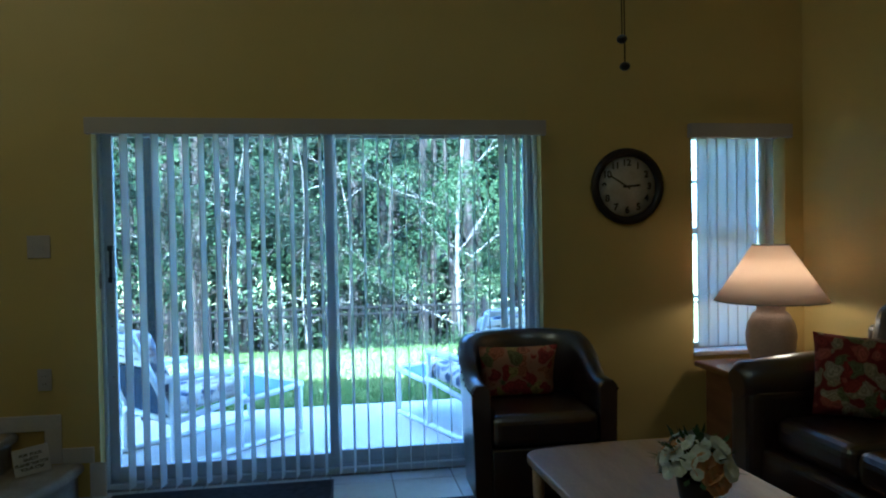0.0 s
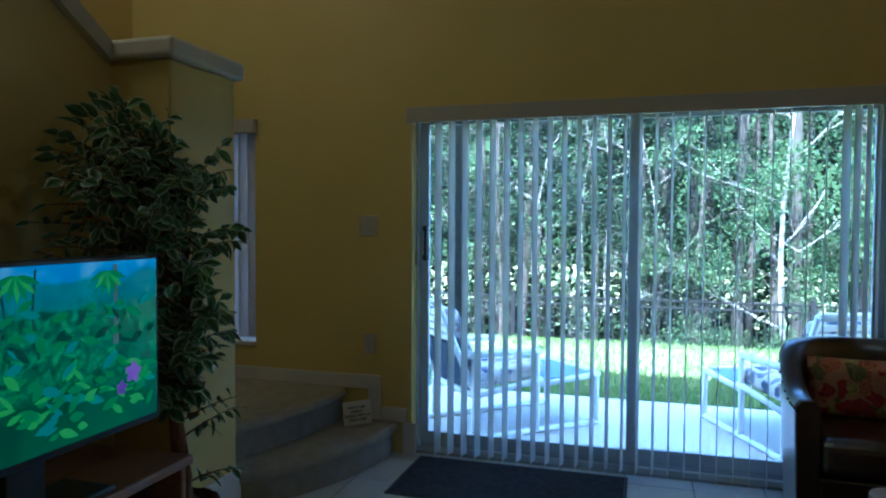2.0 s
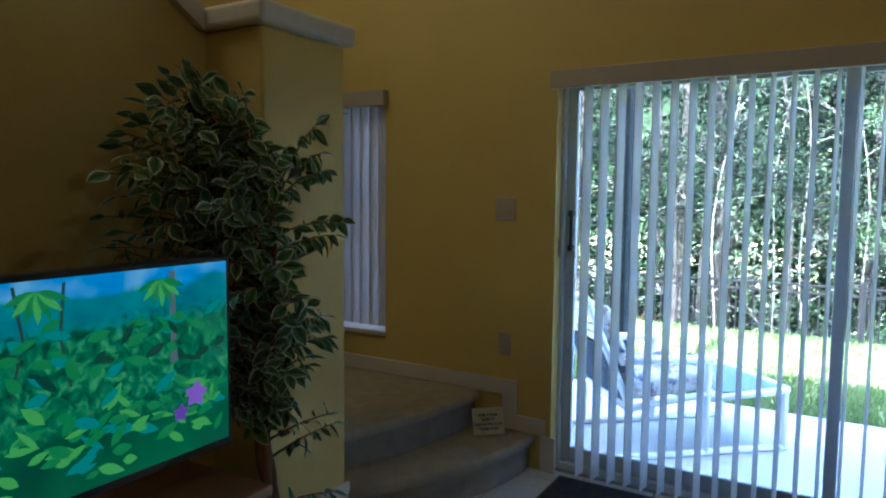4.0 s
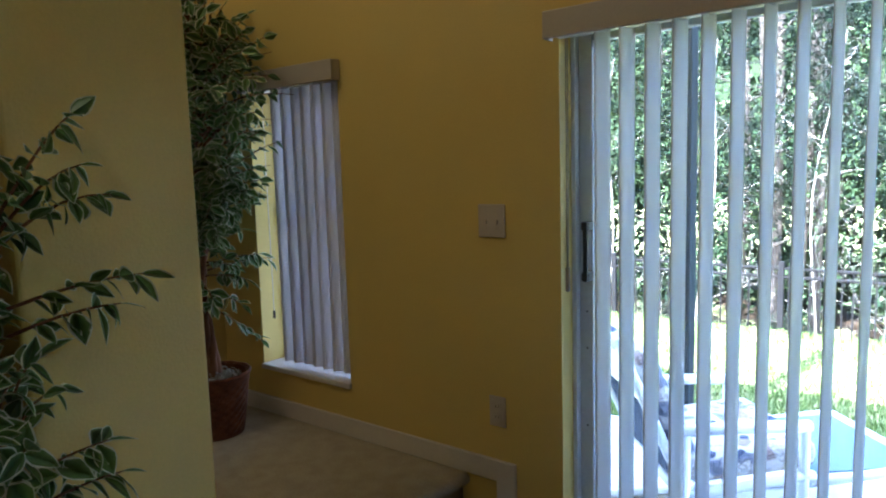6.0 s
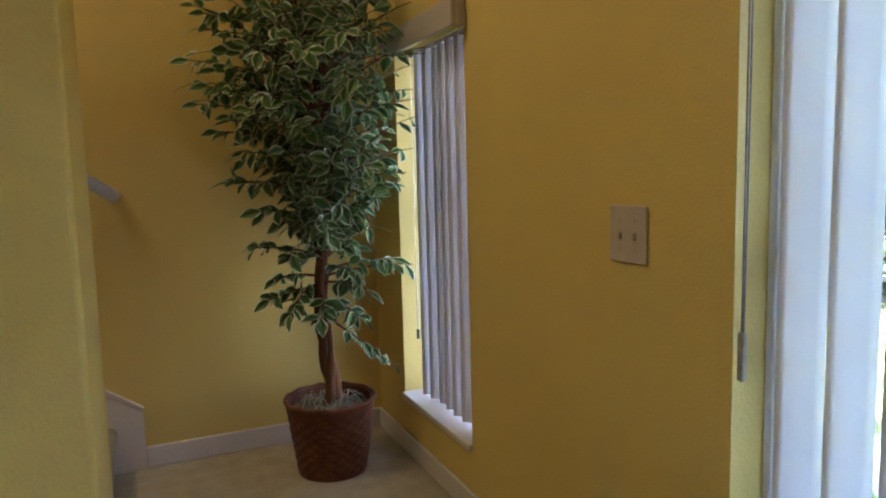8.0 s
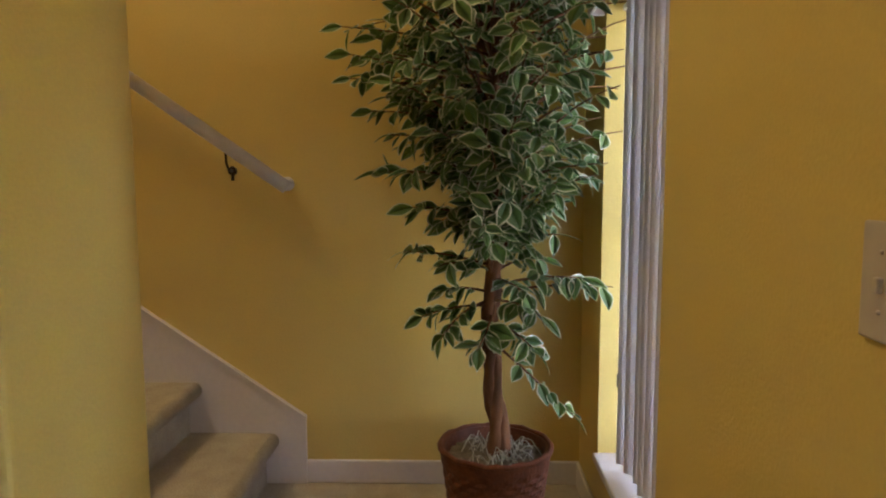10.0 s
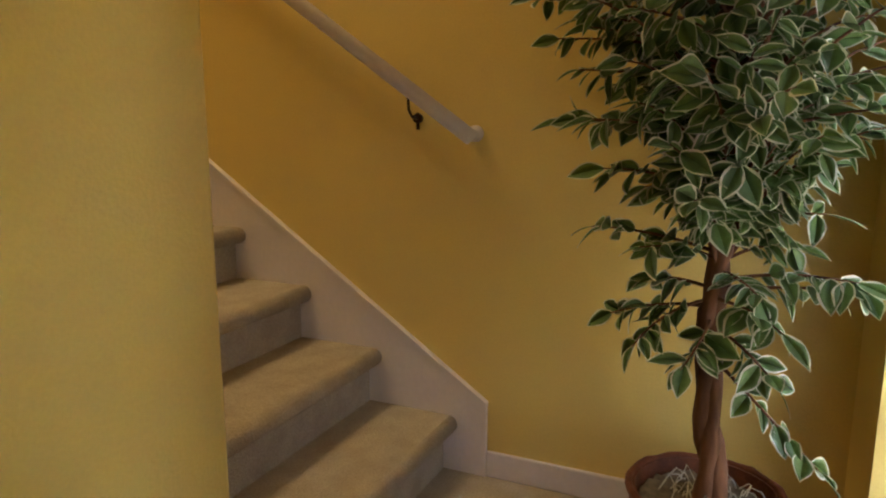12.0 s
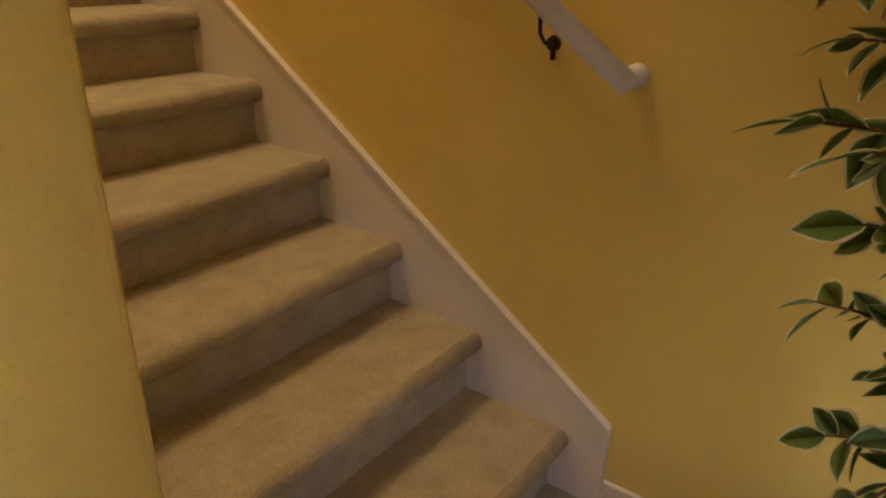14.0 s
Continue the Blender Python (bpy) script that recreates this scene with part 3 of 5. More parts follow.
# ---- switch, outlet, step card ----
SW = thing("light_switch", "white double toggle light switch plate on the yellow wall", "switch", at=(-0.321, -0.001, 1.345))
part("plate", rbox(-0.057, -0.006, -0.06, 0.057, 0.0, 0.06, 0.004, 2), PLATE, SW)
for a in (-0.023, 0.023):
    part("toggle", rbox(a - 0.0045, -0.012, -0.011, a + 0.0045, -0.005, 0.005, 0.002), PLATE, SW)
    for b in (-0.03, 0.03):
        bm = bmesh.new()
        bmesh.ops.create_uvsphere(bm, u_segments=8, v_segments=5, radius=0.0028, matrix=pose(a, -0.006, b))
        part("screw", bm, PLATE, SW)
OUT = thing("wall_outlet", "white electrical outlet on the yellow wall", "outlet", at=(-0.312, -0.001, 0.64))
part("plate", rbox(-0.035, -0.006, -0.058, 0.035, 0.0, 0.058, 0.004, 2), PLATE, OUT)
for b in (-0.02, 0.02):
    f = part("socket", rbox(-0.016, -0.0085, b - 0.013, 0.016, -0.005, b + 0.013, 0.003), PLATE, OUT)
    for a in (-0.006, 0.006):
        part("slot", rbox(a - 0.001, -0.0095, b - 0.005, a + 0.001, -0.008, b + 0.004, 0.0004, 1), BLACK, f)

CARD = thing("step_sign", "small cream card asking guests to watch their step", "sign", at=(-0.315, -0.16, 0.196), turn=22)
lean = pose(0, 0, 0, -14, -7)
bm = rbox(-0.08, -0.004, 0.0, 0.08, 0.004, 0.135, 0.001, 1)
bmesh.ops.transform(bm, matrix=lean, verts=bm.verts[:])
part("card", bm, PAPER, CARD)
for k, line in enumerate(("FOR YOUR", "SAFETY", "PLEASE WATCH", "YOUR STEP")):
    lettering("lettering", line, 0.0205, lean @ pose(0, -0.0052, 0.098 - 0.023 * k, 90), CARD, INK)


# ---- artificial ficus trees ----
def leaf_shape(length, width, seed):
    """Vertices and faces of one pointed leaf along +y with a pale rim; faces come with their material number."""
    rnd = random.Random(seed)
    prof = [(0.0, 0.0), (0.07, 0.34), (0.18, 0.68), (0.32, 0.93), (0.46, 1.0), (0.62, 0.86), (0.77, 0.60), (0.90, 0.27), (1.0, 0.0)]
    curl = rnd.uniform(0.1, 0.3)
    verts, faces, mats = [], [], []

    def z(u, s):
        return length * (-curl * u * u + 0.045 * abs(s))
    mid = []
    for u, w in prof:
        mid.append(len(verts))
        verts.append((0, u * length, z(u, 0)))
    for side in (-1, 1):
        inner, outer = [], []
        for u, w in prof:
            ww = w * width * rnd.uniform(0.95, 1.05)
            rim = rnd.uniform(0.68, 0.93)
            inner.append(len(verts))
            verts.append((side * ww * rim, (0.03 + u * 0.93) * length, z(u, w * rim)))
            outer.append(len(verts))
            verts.append((side * ww, u * length, z(u, w)))
        for k in range(len(prof) - 1):
            faces.append((mid[k], inner[k], inner[k + 1], mid[k + 1]))
            mats.append(0)
            faces.append((inner[k], outer[k], outer[k + 1], inner[k + 1]))
            mats.append(1)
    return verts, faces, mats


LEAVES = [leaf_shape(0.072, 0.0205, 1), leaf_shape(0.062, 0.017, 2), leaf_shape(0.078, 0.022, 3), leaf_shape(0.054, 0.0165, 4)]
LEAF_MESH = []
for v, f, mt in LEAVES:
    me = bpy.data.meshes.new("leaf")
    me.from_pydata(v, [], f)
    me.materials.append(LEAF_GREEN)
    me.materials.append(LEAF_CREAM)
    me.polygons.foreach_set("material_index", mt)
    me.polygons.foreach_set("use_smooth", [True] * len(f))
    LEAF_MESH.append(me)


def ficus(label, at, pot_h, trunk_h, crown, branches, blocked, sprigs, pick, seed, rim=0.16, foot=0.12, shift=(0, 0), leaf_scale=1.0):
    """crown: half width, low, middle and top height over the pot's foot. blocked(point): no leaf there. pick(point): leaf as an object of its own."""
    rnd = random.Random(seed)
    tree = thing("artificial_tree", label, "plant", at=at)
    bm = bmesh.new()
    rows, sides = 30, 72
    prof = []
    for i in range(rows + 1):
        z = pot_h * i / rows
        prof.append((foot + (rim - foot) * (i / rows) ** 0.9, z))
    rings = []
    for i, (r, z) in enumerate(prof):
        ring = []
        for k in range(sides):
            a = k * math.tau / sides
            wob = 0.0015 * (i % 2) + 0.0032 * ((k // 2 + i // 2) % 2) if 1 < i < rows - 4 else 0.0045
            ring.append(bm.verts.new(((r + wob) * math.cos(a), (r + wob) * math.sin(a), z)))
        rings.append(ring)
    inner = [[bm.verts.new((rr * math.cos(k * math.tau / sides), rr * math.sin(k * math.tau / sides), z)) for k in range(sides)] for rr, z in ((rim - 0.012, pot_h), (rim - 0.02, pot_h * 0.80))]
    seq = rings + inner
    for r0, r1 in zip(seq, seq[1:]):
        for k in range(sides):
            bm.faces.new((r0[k], r0[(k + 1) % sides], r1[(k + 1) % sides], r1[k]))
    bm.faces.new(rings[0])
    basket = part("basket", bm, WICKER, tree, "woven brown wicker basket")
    bm = bmesh.new()
    tube(bm, [((rim + 0.002) * math.cos(k * math.tau / 32), (rim + 0.002) * math.sin(k * math.tau / 32), pot_h + 0.003 * math.sin(k * 4)) for k in range(33)], 0.009, 7, False)
    part("rim", bm, WICKER, basket)
    bm = bmesh.new()
    g = [[None] * 15 for _ in range(15)]
    for i in range(15):
        for j in range(15):
            x, y = (i / 7 - 1), (j / 7 - 1)
            q = math.hypot(x, y)
            sc = (rim - 0.022) * (max(abs(x), abs(y)) / q if q else 1)
            g[i][j] = bm.verts.new((x * sc, y * sc, pot_h * 0.84 + rnd.uniform(0, 0.018) + 0.015 * (1 - q * 0.7)))
    for i in range(14):
        for j in range(14):
            bm.faces.new((g[i][j], g[i + 1][j], g[i + 1][j + 1], g[i][j + 1])).smooth = True
    part("moss", bm, MOSS, tree)
    bm = bmesh.new()
    for _ in range(46):
        a, r = rnd.uniform(0, math.tau), rnd.uniform(0.03, rim - 0.05)
        p = Vector((r * math.cos(a), r * math.sin(a), pot_h * 0.88))
        d = Vector((rnd.uniform(-1, 1), rnd.uniform(-1, 1), 0)).normalized() * rnd.uniform(0.02, 0.045)
        side = Vector((-d.y, d.x, 0)) * rnd.uniform(-0.6, 0.6)
        tube(bm, [p - d, p - d * 0.4 + side + Vector((0, 0, rnd.uniform(0.015, 0.03))), p + d * 0.4 + side + Vector((0, 0, rnd.uniform(0.02, 0.045))), p + d], 0.0017, 4, False)
    tagged(part("raffia", bm, RAFFIA, tree, "curled pale raffia strands"), kind="stuff")
    half, low, mid_z, top = crown

    def stem(z):
        return Vector((0.018 * math.sin(z * 9 + seed) * min(1, z), 0.016 * math.cos(z * 7 + seed), z))
    bm = bmesh.new()
    for twist in range(3):
        pts, rs = [], []
        for k in range(22):
            u = k / 21
            z = pot_h * 0.8 + (trunk_h - pot_h * 0.8) * u
            c = stem(z)
            off = 0.014 * (1 - 0.5 * u)
            a = twist * math.tau / 3 + z * 11
            pts.append(c + Vector((off * math.cos(a), off * math.sin(a), 0)))
            rs.append(0.0205 * (1 - 0.48 * u) * (1 + 0.20 * math.sin(k * 2.3 + twist) + 0.10 * math.sin(k * 5.1 + 2 * twist)) + (0.006 if k < 2 else 0))
        tube(bm, pts, rs, 8)
    part("trunk", bm, BARK, tree, "twisted brown trunk")
    twigs = bmesh.new()
    spots = []
    ends = []
    for k in range(branches):
        zt = low + (top - low) * ((k + 0.5) / branches)
        f = (zt - low) / (top - low)
        w = half * min(1.0, 0.30 + 1.7 * f) * min(1.0, math.sqrt(max(0.05, (1 - f) * 2.6)))
        a = k * 2.399 + rnd.uniform(-0.3, 0.3)
        r = w * math.sqrt(rnd.uniform(0.06, 1.0))
        z0 = max(low - 0.12, min(trunk_h - 0.02, zt - rnd.uniform(0.05, 0.3)))
        ends.append((z0, Vector((r * math.cos(a) + shift[0] * min(1, f * 2), r * math.sin(a) + shift[1] * min(1, f * 2), zt)), rnd.randint(10, 15)))
    for z0, tip, n in sprigs:
        ends.append((min(trunk_h - 0.02, max(z0, tip[2] - 0.06)), Vector(tip), n + 4))
    for z0, tip, n in ends:
        b0 = stem(z0)
        rise = 0.10 if tip.z > z0 + 0.1 else 0.03
        b1 = b0.lerp(tip, 0.5) + Vector((rnd.uniform(-0.03, 0.03), rnd.uniform(-0.03, 0.03), rise))
        pts = [(b0 * (1 - u) ** 2 + b1 * 2 * u * (1 - u) + tip * u * u) for u in (k / 6 for k in range(7))]
        tube(twigs, pts, [0.005 * (1 - 0.7 * k / 6) for k in range(7)], 5, False)
        for k in range(n):
            u = 0.30 + 0.70 * (k + 0.5) / n
            p = b0 * (1 - u) ** 2 + b1 * 2 * u * (1 - u) + tip * u * u
            d = ((tip - b1) * u + (b1 - b0) * (1 - u)).normalized()
            side = d.cross(Vector((0, 0, 1))).normalized() * (1 if k % 2 else -1)
            way = (d * 0.4 + side * rnd.uniform(0.2, 1.0) + Vector((rnd.uniform(-0.4, 0.4), rnd.uniform(-0.4, 0.4), rnd.uniform(-0.95, 0.3)))).normalized()
            if k == n - 1:
                way = (d + Vector((0, 0, -0.15))).normalized()
            up = (Vector((0, 0, 0.7)) + Vector((rnd.uniform(-0.9, 0.9), rnd.uniform(-0.9, 0.9), 0)) + 0.7 * Vector((p.x, p.y, 0)).normalized())
            xa = way.cross(up).normalized()
            za = xa.cross(way)
            m = Matrix((xa, way, za)).transposed().to_4x4()
            m.translation = p
            m = m @ Matrix.Diagonal((*[leaf_scale * rnd.uniform(0.8, 1.12)] * 3, 1))
            if not blocked(Vector(at) + m @ Vector((0, 0.04, 0))) and not blocked(Vector(at) + m @ Vector((0, 0.08, 0))) and not blocked(Vector(at) + p):
                spots.append((m, rnd.randrange(4)))
    tagged(part("branchwork", twigs, BARK, tree), kind="stuff")
    chosen = [s for s in spots if pick(Vector(at) + s[0].translation)][:300]
    ids = {id(s) for s in chosen}
    vs, fs, ms = [], [], []
    for s in spots:
        m, kind = s
        if id(s) in ids:
            ob = new("leaf", LEAF_MESH[kind])
            ob.parent, ob.matrix_basis = tree, m
            continue
        base = len(vs)
        v, f, mt = LEAVES[kind]
        vs += [tuple(m @ Vector(c)) for c in v]
        fs += [tuple(base + i for i in q) for q in f]
        ms += mt
    if vs:
        me = bpy.data.meshes.new("foliage")
        me.from_pydata(vs, [], fs)
        me.materials.append(LEAF_GREEN)
        me.materials.append(LEAF_CREAM)
        me.polygons.foreach_set("material_index", ms)
        me.polygons.foreach_set("use_smooth", [True] * len(fs))
        ob = new("foliage", me)
        ob.parent = tree
        tagged(ob, kind="stuff")
    return tree


ficus("artificial variegated ficus in a wicker basket on the landing", (-1.66, -0.315, LAND), 0.278, 1.45, (0.50, 0.90, 1.35, 2.0), 190,
      lambda p: p.x < XW + 0.02 or p.y > (0.0 if -1.64 < p.x < -1.14 else -0.02),
      [(0.74, (0.06, 0.33, 0.77), 13), (0.76, (0.09, 0.24, 0.80), 9), (0.60, (0.08, 0.23, 0.39), 9), (0.70, (0.05, -0.22, 0.68), 9), (0.72, (0.12, -0.16, 0.63), 9), (0.66, (0.10, 0.12, 0.58), 8), (0.82, (0.05, -0.27, 0.87), 10), (0.68, (0.14, -0.06, 0.60), 8), (0.8, (-0.05, 0.14, 0.84), 8), (0.78, (0.14, 0.08, 0.76), 10), (0.8, (0.10, -0.16, 0.84), 11), (0.72, (0.14, 0.12, 0.70), 8), (0.85, (0.04, 0.18, 0.92), 9), (0.74, (-0.06, -0.16, 0.74), 7), (0.95, (0.06, -0.33, 1.10), 12), (1.2, (0.06, -0.44, 1.50), 13), (1.15, (0.05, -0.42, 1.36), 12), (1.0, (0.10, 0.30, 1.12), 12), (1.2, (0.12, 0.33, 1.42), 12), (1.0, (0.28, 0.05, 1.10), 12), (1.1, (0.30, -0.15, 1.28), 12), (0.9, (0.20, -0.05, 0.95), 11), (1.1, (0.10, -0.30, 1.20), 13), (1.2, (0.16, -0.27, 1.32), 13), (1.3, (0.10, -0.33, 1.42), 13), (1.0, (0.18, -0.25, 1.10), 13), (1.1, (0.05, -0.36, 1.27), 13), (1.3, (0.22, -0.20, 1.46), 13), (0.9, (0.10, -0.24, 1.00), 12), (1.0, (0.26, -0.10, 1.18), 12)],
      lambda p: p.z < 2.0 and p.x > -1.66, 5, rim=0.165, foot=0.125, leaf_scale=1.06)
ficus("artificial variegated ficus squeezed between the television and the column", (-0.40, -1.61, 0.0), 0.30, 1.35, (0.34, 0.70, 1.2, 1.80), 150,
      lambda p: (p.x < -0.51 and p.y > -1.51 and p.z < 2.1) or p.x < -0.79 or (p.y < -1.80 and -0.37 < p.x < -0.22 and p.z < 1.27) or (p.y < -1.72 and p.z < 0.58),
      [(1.20, (0.05, 0.20, 1.66), 13), (1.15, (0.07, 0.20, 1.56), 12), (1.10, (0.04, 0.27, 1.50), 12), (1.00, (0.05, 0.32, 1.33), 11), (0.95, (0.08, 0.25, 1.28), 12), (0.75, (0.06, 0.21, 1.00), 10), (0.70, (0.05, 0.24, 0.92), 11), (0.70, (0.05, 0.14, 0.84), 9), (0.50, (0.06, 0.27, 0.60), 7), (0.48, (0.10, 0.22, 0.66), 6), (0.36, (0.08, 0.24, 0.36), 9), (0.8, (-0.05, -0.02, 0.7), 8), (1.2, (0.02, -0.55, 1.47), 13), (1.2, (0.05, -0.42, 1.66), 12), (1.25, (0.10, -0.18, 1.72), 12)],
      lambda p: p.x > -0.38, 11, rim=0.13, foot=0.10, shift=(-0.13, -0.17), leaf_scale=1.0)


# ---- television corner ----
def picture_material():
    """Glowing picture: sky over far hills, leafy thicket, smooth glade below."""
    m = bpy.data.materials.new("screen_picture")
    m.use_nodes = True
    t = m.node_tree
    b = t.nodes["Principled BSDF"]
    pos = t.nodes.new("ShaderNodeTexCoord")
    sep = t.nodes.new("ShaderNodeSeparateXYZ")
    t.links.new(pos.outputs["Object"], sep.inputs[0])

    def noise(scale, detail, distort):
        n = t.nodes.new("ShaderNodeTexNoise")
        n.inputs["Scale"].default_value, n.inputs["Detail"].default_value, n.inputs["Distortion"].default_value = scale, detail, distort
        t.links.new(pos.outputs["Object"], n.inputs["Vector"])
        return n.outputs["Fac"]

    def ramp(value, stops):
        r = t.nodes.new("ShaderNodeValToRGB")
        while len(r.color_ramp.elements) < len(stops):
            r.color_ramp.elements.new(0.5)
        for e, (p, c) in zip(r.color_ramp.elements, stops):
            e.position, e.color = p, (*c, 1)
        t.links.new(value, r.inputs[0])
        return r.outputs[0]

    def above(level, soft, wave, amount):
        a = t.nodes.new("ShaderNodeMath")
        a.operation = "MULTIPLY_ADD"
        a.inputs[1].default_value = amount
        t.links.new(wave, a.inputs[0])
        t.links.new(sep.outputs[2], a.inputs[2])
        r = t.nodes.new("ShaderNodeMapRange")
        r.inputs["From Min"].default_value, r.inputs["From Max"].default_value = level - soft, level + soft
        t.links.new(a.outputs[0], r.inputs["Value"])
        return r.outputs[0]

    def over(fac, low, high):
        q = t.nodes.new("ShaderNodeMix")
        q.data_type = "RGBA"
        t.links.new(fac, q.inputs["Factor"])
        t.links.new(low, q.inputs["A"])
        t.links.new(high, q.inputs["B"])
        return q.outputs["Result"]

    broad, fine, wisps = noise(5, 2, 0.3), noise(26, 5, 1.6), noise(7, 3, 0.8)
    glade = ramp(broad, ((0.3, (0.004, 0.06, 0.022)), (0.7, (0.014, 0.13, 0.036))))
    thicket = ramp(fine, ((0.32, (0.004, 0.045, 0.02)), (0.52, (0.02, 0.16, 0.05)), (0.72, (0.10, 0.36, 0.09))))
    hills = ramp(wisps, ((0.3, (0.015, 0.15, 0.15)), (0.7, (0.03, 0.25, 0.20))))
    air = ramp(wisps, ((0.40, (0.02, 0.24, 0.46)), (0.70, (0.20, 0.42, 0.52))))
    picture = over(above(0.40, 0.03, broad, 0.16), glade, thicket)
    picture = over(above(0.62, 0.025, fine, 0.12), picture, hills)
    picture = over(above(0.70, 0.008, broad, 0.12), picture, air)
    t.links.new(picture, b.inputs["Emission Color"])
    b.inputs["Emission Strength"].default_value = 0.035
    b.inputs["Base Color"].default_value = (0.01, 0.01, 0.01, 1)
    b.inputs["Roughness"].default_value = 0.25
    return m


def glow(name, colour, strength=0.035):
    m = bpy.data.materials.new(name)
    m.use_nodes = True
    b = m.node_tree.nodes["Principled BSDF"]
    b.inputs["Base Color"].default_value = (0.01, 0.01, 0.01, 1)
    b.inputs["Emission Color"].default_value, b.inputs["Emission Strength"].default_value = (*colour, 1), strength
    return m


TV = thing("television", "slim black flat television showing a green cartoon jungle", "television", at=(-0.30, -2.34, 0.55))
W2, ZB, ZT = 0.495, 0.148, 0.698
part("casing", rbox(-0.05, -W2, ZB, 0.0, W2, ZT, 0.006), BLACK, TV)
bm = bmesh.new()
box(bm, 0.0005, -W2 + 0.016, ZB + 0.024, 0.003, W2 - 0.016, ZT - 0.016)
SCR = part("screen", bm, picture_material(), TV)
rp = random.Random(4)


def picture_piece(name, colour, outline):
    """One flat painted shape of the television picture, lying on the screen."""
    bm = bmesh.new()
    x = 0.0034 + 0.00005 * len(SCR.children)
    bm.faces.new([bm.verts.new((x, y, z)) for y, z in outline])
    return part(name, bm, PICTURE_INK[colour], SCR)


def picture_leaf(colour, y, z, length, width, tilt):
    c, sn = math.cos(radians(tilt)), math.sin(radians(tilt))
    shape = [(0, 0), (0.25, 0.42), (0.5, 0.5), (0.78, 0.3), (1, 0), (0.78, -0.3), (0.5, -0.5), (0.25, -0.42)]
    return picture_piece("picture_leaf", colour, [(y + length * u * c - width * v * sn, z + length * u * sn + width * v * c) for u, v in shape])


PICTURE_INK = {k: glow("picture_" + k, c) for k, c in {"lime": (0.10, 0.36, 0.05), "green": (0.03, 0.20, 0.04), "deep": (0.004, 0.045, 0.02), "teal": (0.02, 0.22, 0.15), "trunk": (0.17, 0.21, 0.17), "shade": (0.10, 0.13, 0.11), "vine": (0.02, 0.05, 0.03), "purple": (0.26, 0.10, 0.40), "violet": (0.14, 0.05, 0.28), "gold": (0.42, 0.32, 0.03), "sky": (0.05, 0.30, 0.48)}.items()}
for y, w, lean, ink in ((-0.20, 0.030, 0.02, "trunk"), (-0.36, 0.028, -0.012, "shade"), (0.30, 0.012, 0.0, "shade"), (-0.46, 0.02, 0.01, "shade")):
    foot_z = 0.36 if w > 0.029 else 0.43
    picture_piece("picture_trunk", ink, [(y - w, foot_z), (y - w * 0.62 + lean, 0.52), (y - w * 0.8 + lean * 2, 0.672), (y + w * 0.8 + lean * 2, 0.672), (y + w * 0.66 + lean, 0.52), (y + w, foot_z)])
for y, lean in ((-0.11, 0.03), (-0.29, -0.04), (-0.40, 0.02), (0.02, -0.02)):
    picture_piece("picture_vine", "vine", [(y, 0.43), (y + lean, 0.55), (y + lean * 0.4, 0.672), (y + lean * 0.4 + 0.008, 0.672), (y + lean + 0.007, 0.55), (y + 0.006, 0.43)])
for k in range(170):
    y = rp.uniform(-0.46, 0.44)
    near = k > 70
    z = rp.uniform(0.21, 0.40) if near else rp.uniform(0.40, 0.56)
    ink = ("lime", "green", "lime", "teal", "green")[k % 5] if near else ("green", "teal", "deep", "green")[k % 4]
    picture_leaf(ink, y, z, rp.uniform(0.035, 0.085), rp.uniform(0.014, 0.03), rp.choice((rp.uniform(-30, 60), rp.uniform(120, 210))))
for y, z, r in ((-0.42, 0.26, 0.06), (0.40, 0.30, 0.05), (-0.30, 0.20, 0.05)):
    for k in range(7):
        picture_leaf(("lime", "green")[k % 2], y, z, r * rp.uniform(0.8, 1.3), r * 0.35, 20 + 25 * k)
for y, z, r, ink in ((0.36, 0.33, 0.038, "purple"), (0.31, 0.29, 0.026, "violet"), (-0.44, 0.20, 0.035, "violet")):
    for k in range(5):
        picture_leaf(ink, y, z, r, r * 0.7, 72 * k + 10)
for y, z in ((-0.36, 0.235), (-0.25, 0.19), (-0.40, 0.18)):
    for k in range(4):
        picture_leaf("gold", y, z, 0.032, 0.02, 90 * k + 30)
for y, z, n in ((0.26, 0.655, 7), (-0.05, 0.66, 7)):
    for k in range(n):
        picture_leaf(("green", "lime")[k % 2], y, z, 0.075, 0.02, 200 + 140 * k / (n - 1))
part("neck", rbox(-0.045, -0.06, 0.022, -0.02, 0.06, ZB + 0.05, 0.004), BLACK, TV)
part("foot", rbox(-0.14, -0.24, 0.001, 0.055, 0.24, 0.02, 0.008), BLACK, TV, "glossy black stand foot")

STAND = thing("media_console", "red-brown wooden television stand with open shelves", "tv stand", at=(0, 0, 0))
part("top", rbox(-0.76, -3.25, 0.515, -0.235, -1.75, 0.549, 0.008), WOOD_RED, STAND)
part("base", rbox(-0.74, -3.22, 0.0, -0.26, -1.78, 0.07, 0.005), WOOD_RED, STAND)
for y in (-3.22, -2.50, -1.80):
    part("side_panel", rbox(-0.74, y, 0.07, -0.25, y + 0.025, 0.514, 0.004), WOOD_RED, STAND)
part("back_panel", rbox(-0.75, -3.22, 0.07, -0.741, -1.775, 0.514, 0.002), WOOD_RED, STAND)
part("shelf", rbox(-0.739, -2.474, 0.28, -0.262, -1.801, 0.30, 0.003), WOOD_RED, STAND)
part("shelf", rbox(-0.739, -3.194, 0.28, -0.262, -2.501, 0.30, 0.003), WOOD_RED, STAND)
DVD = thing("disc_player", "thin black disc player on the console shelf", "player", at=(-0.5, -2.1, 0.301))
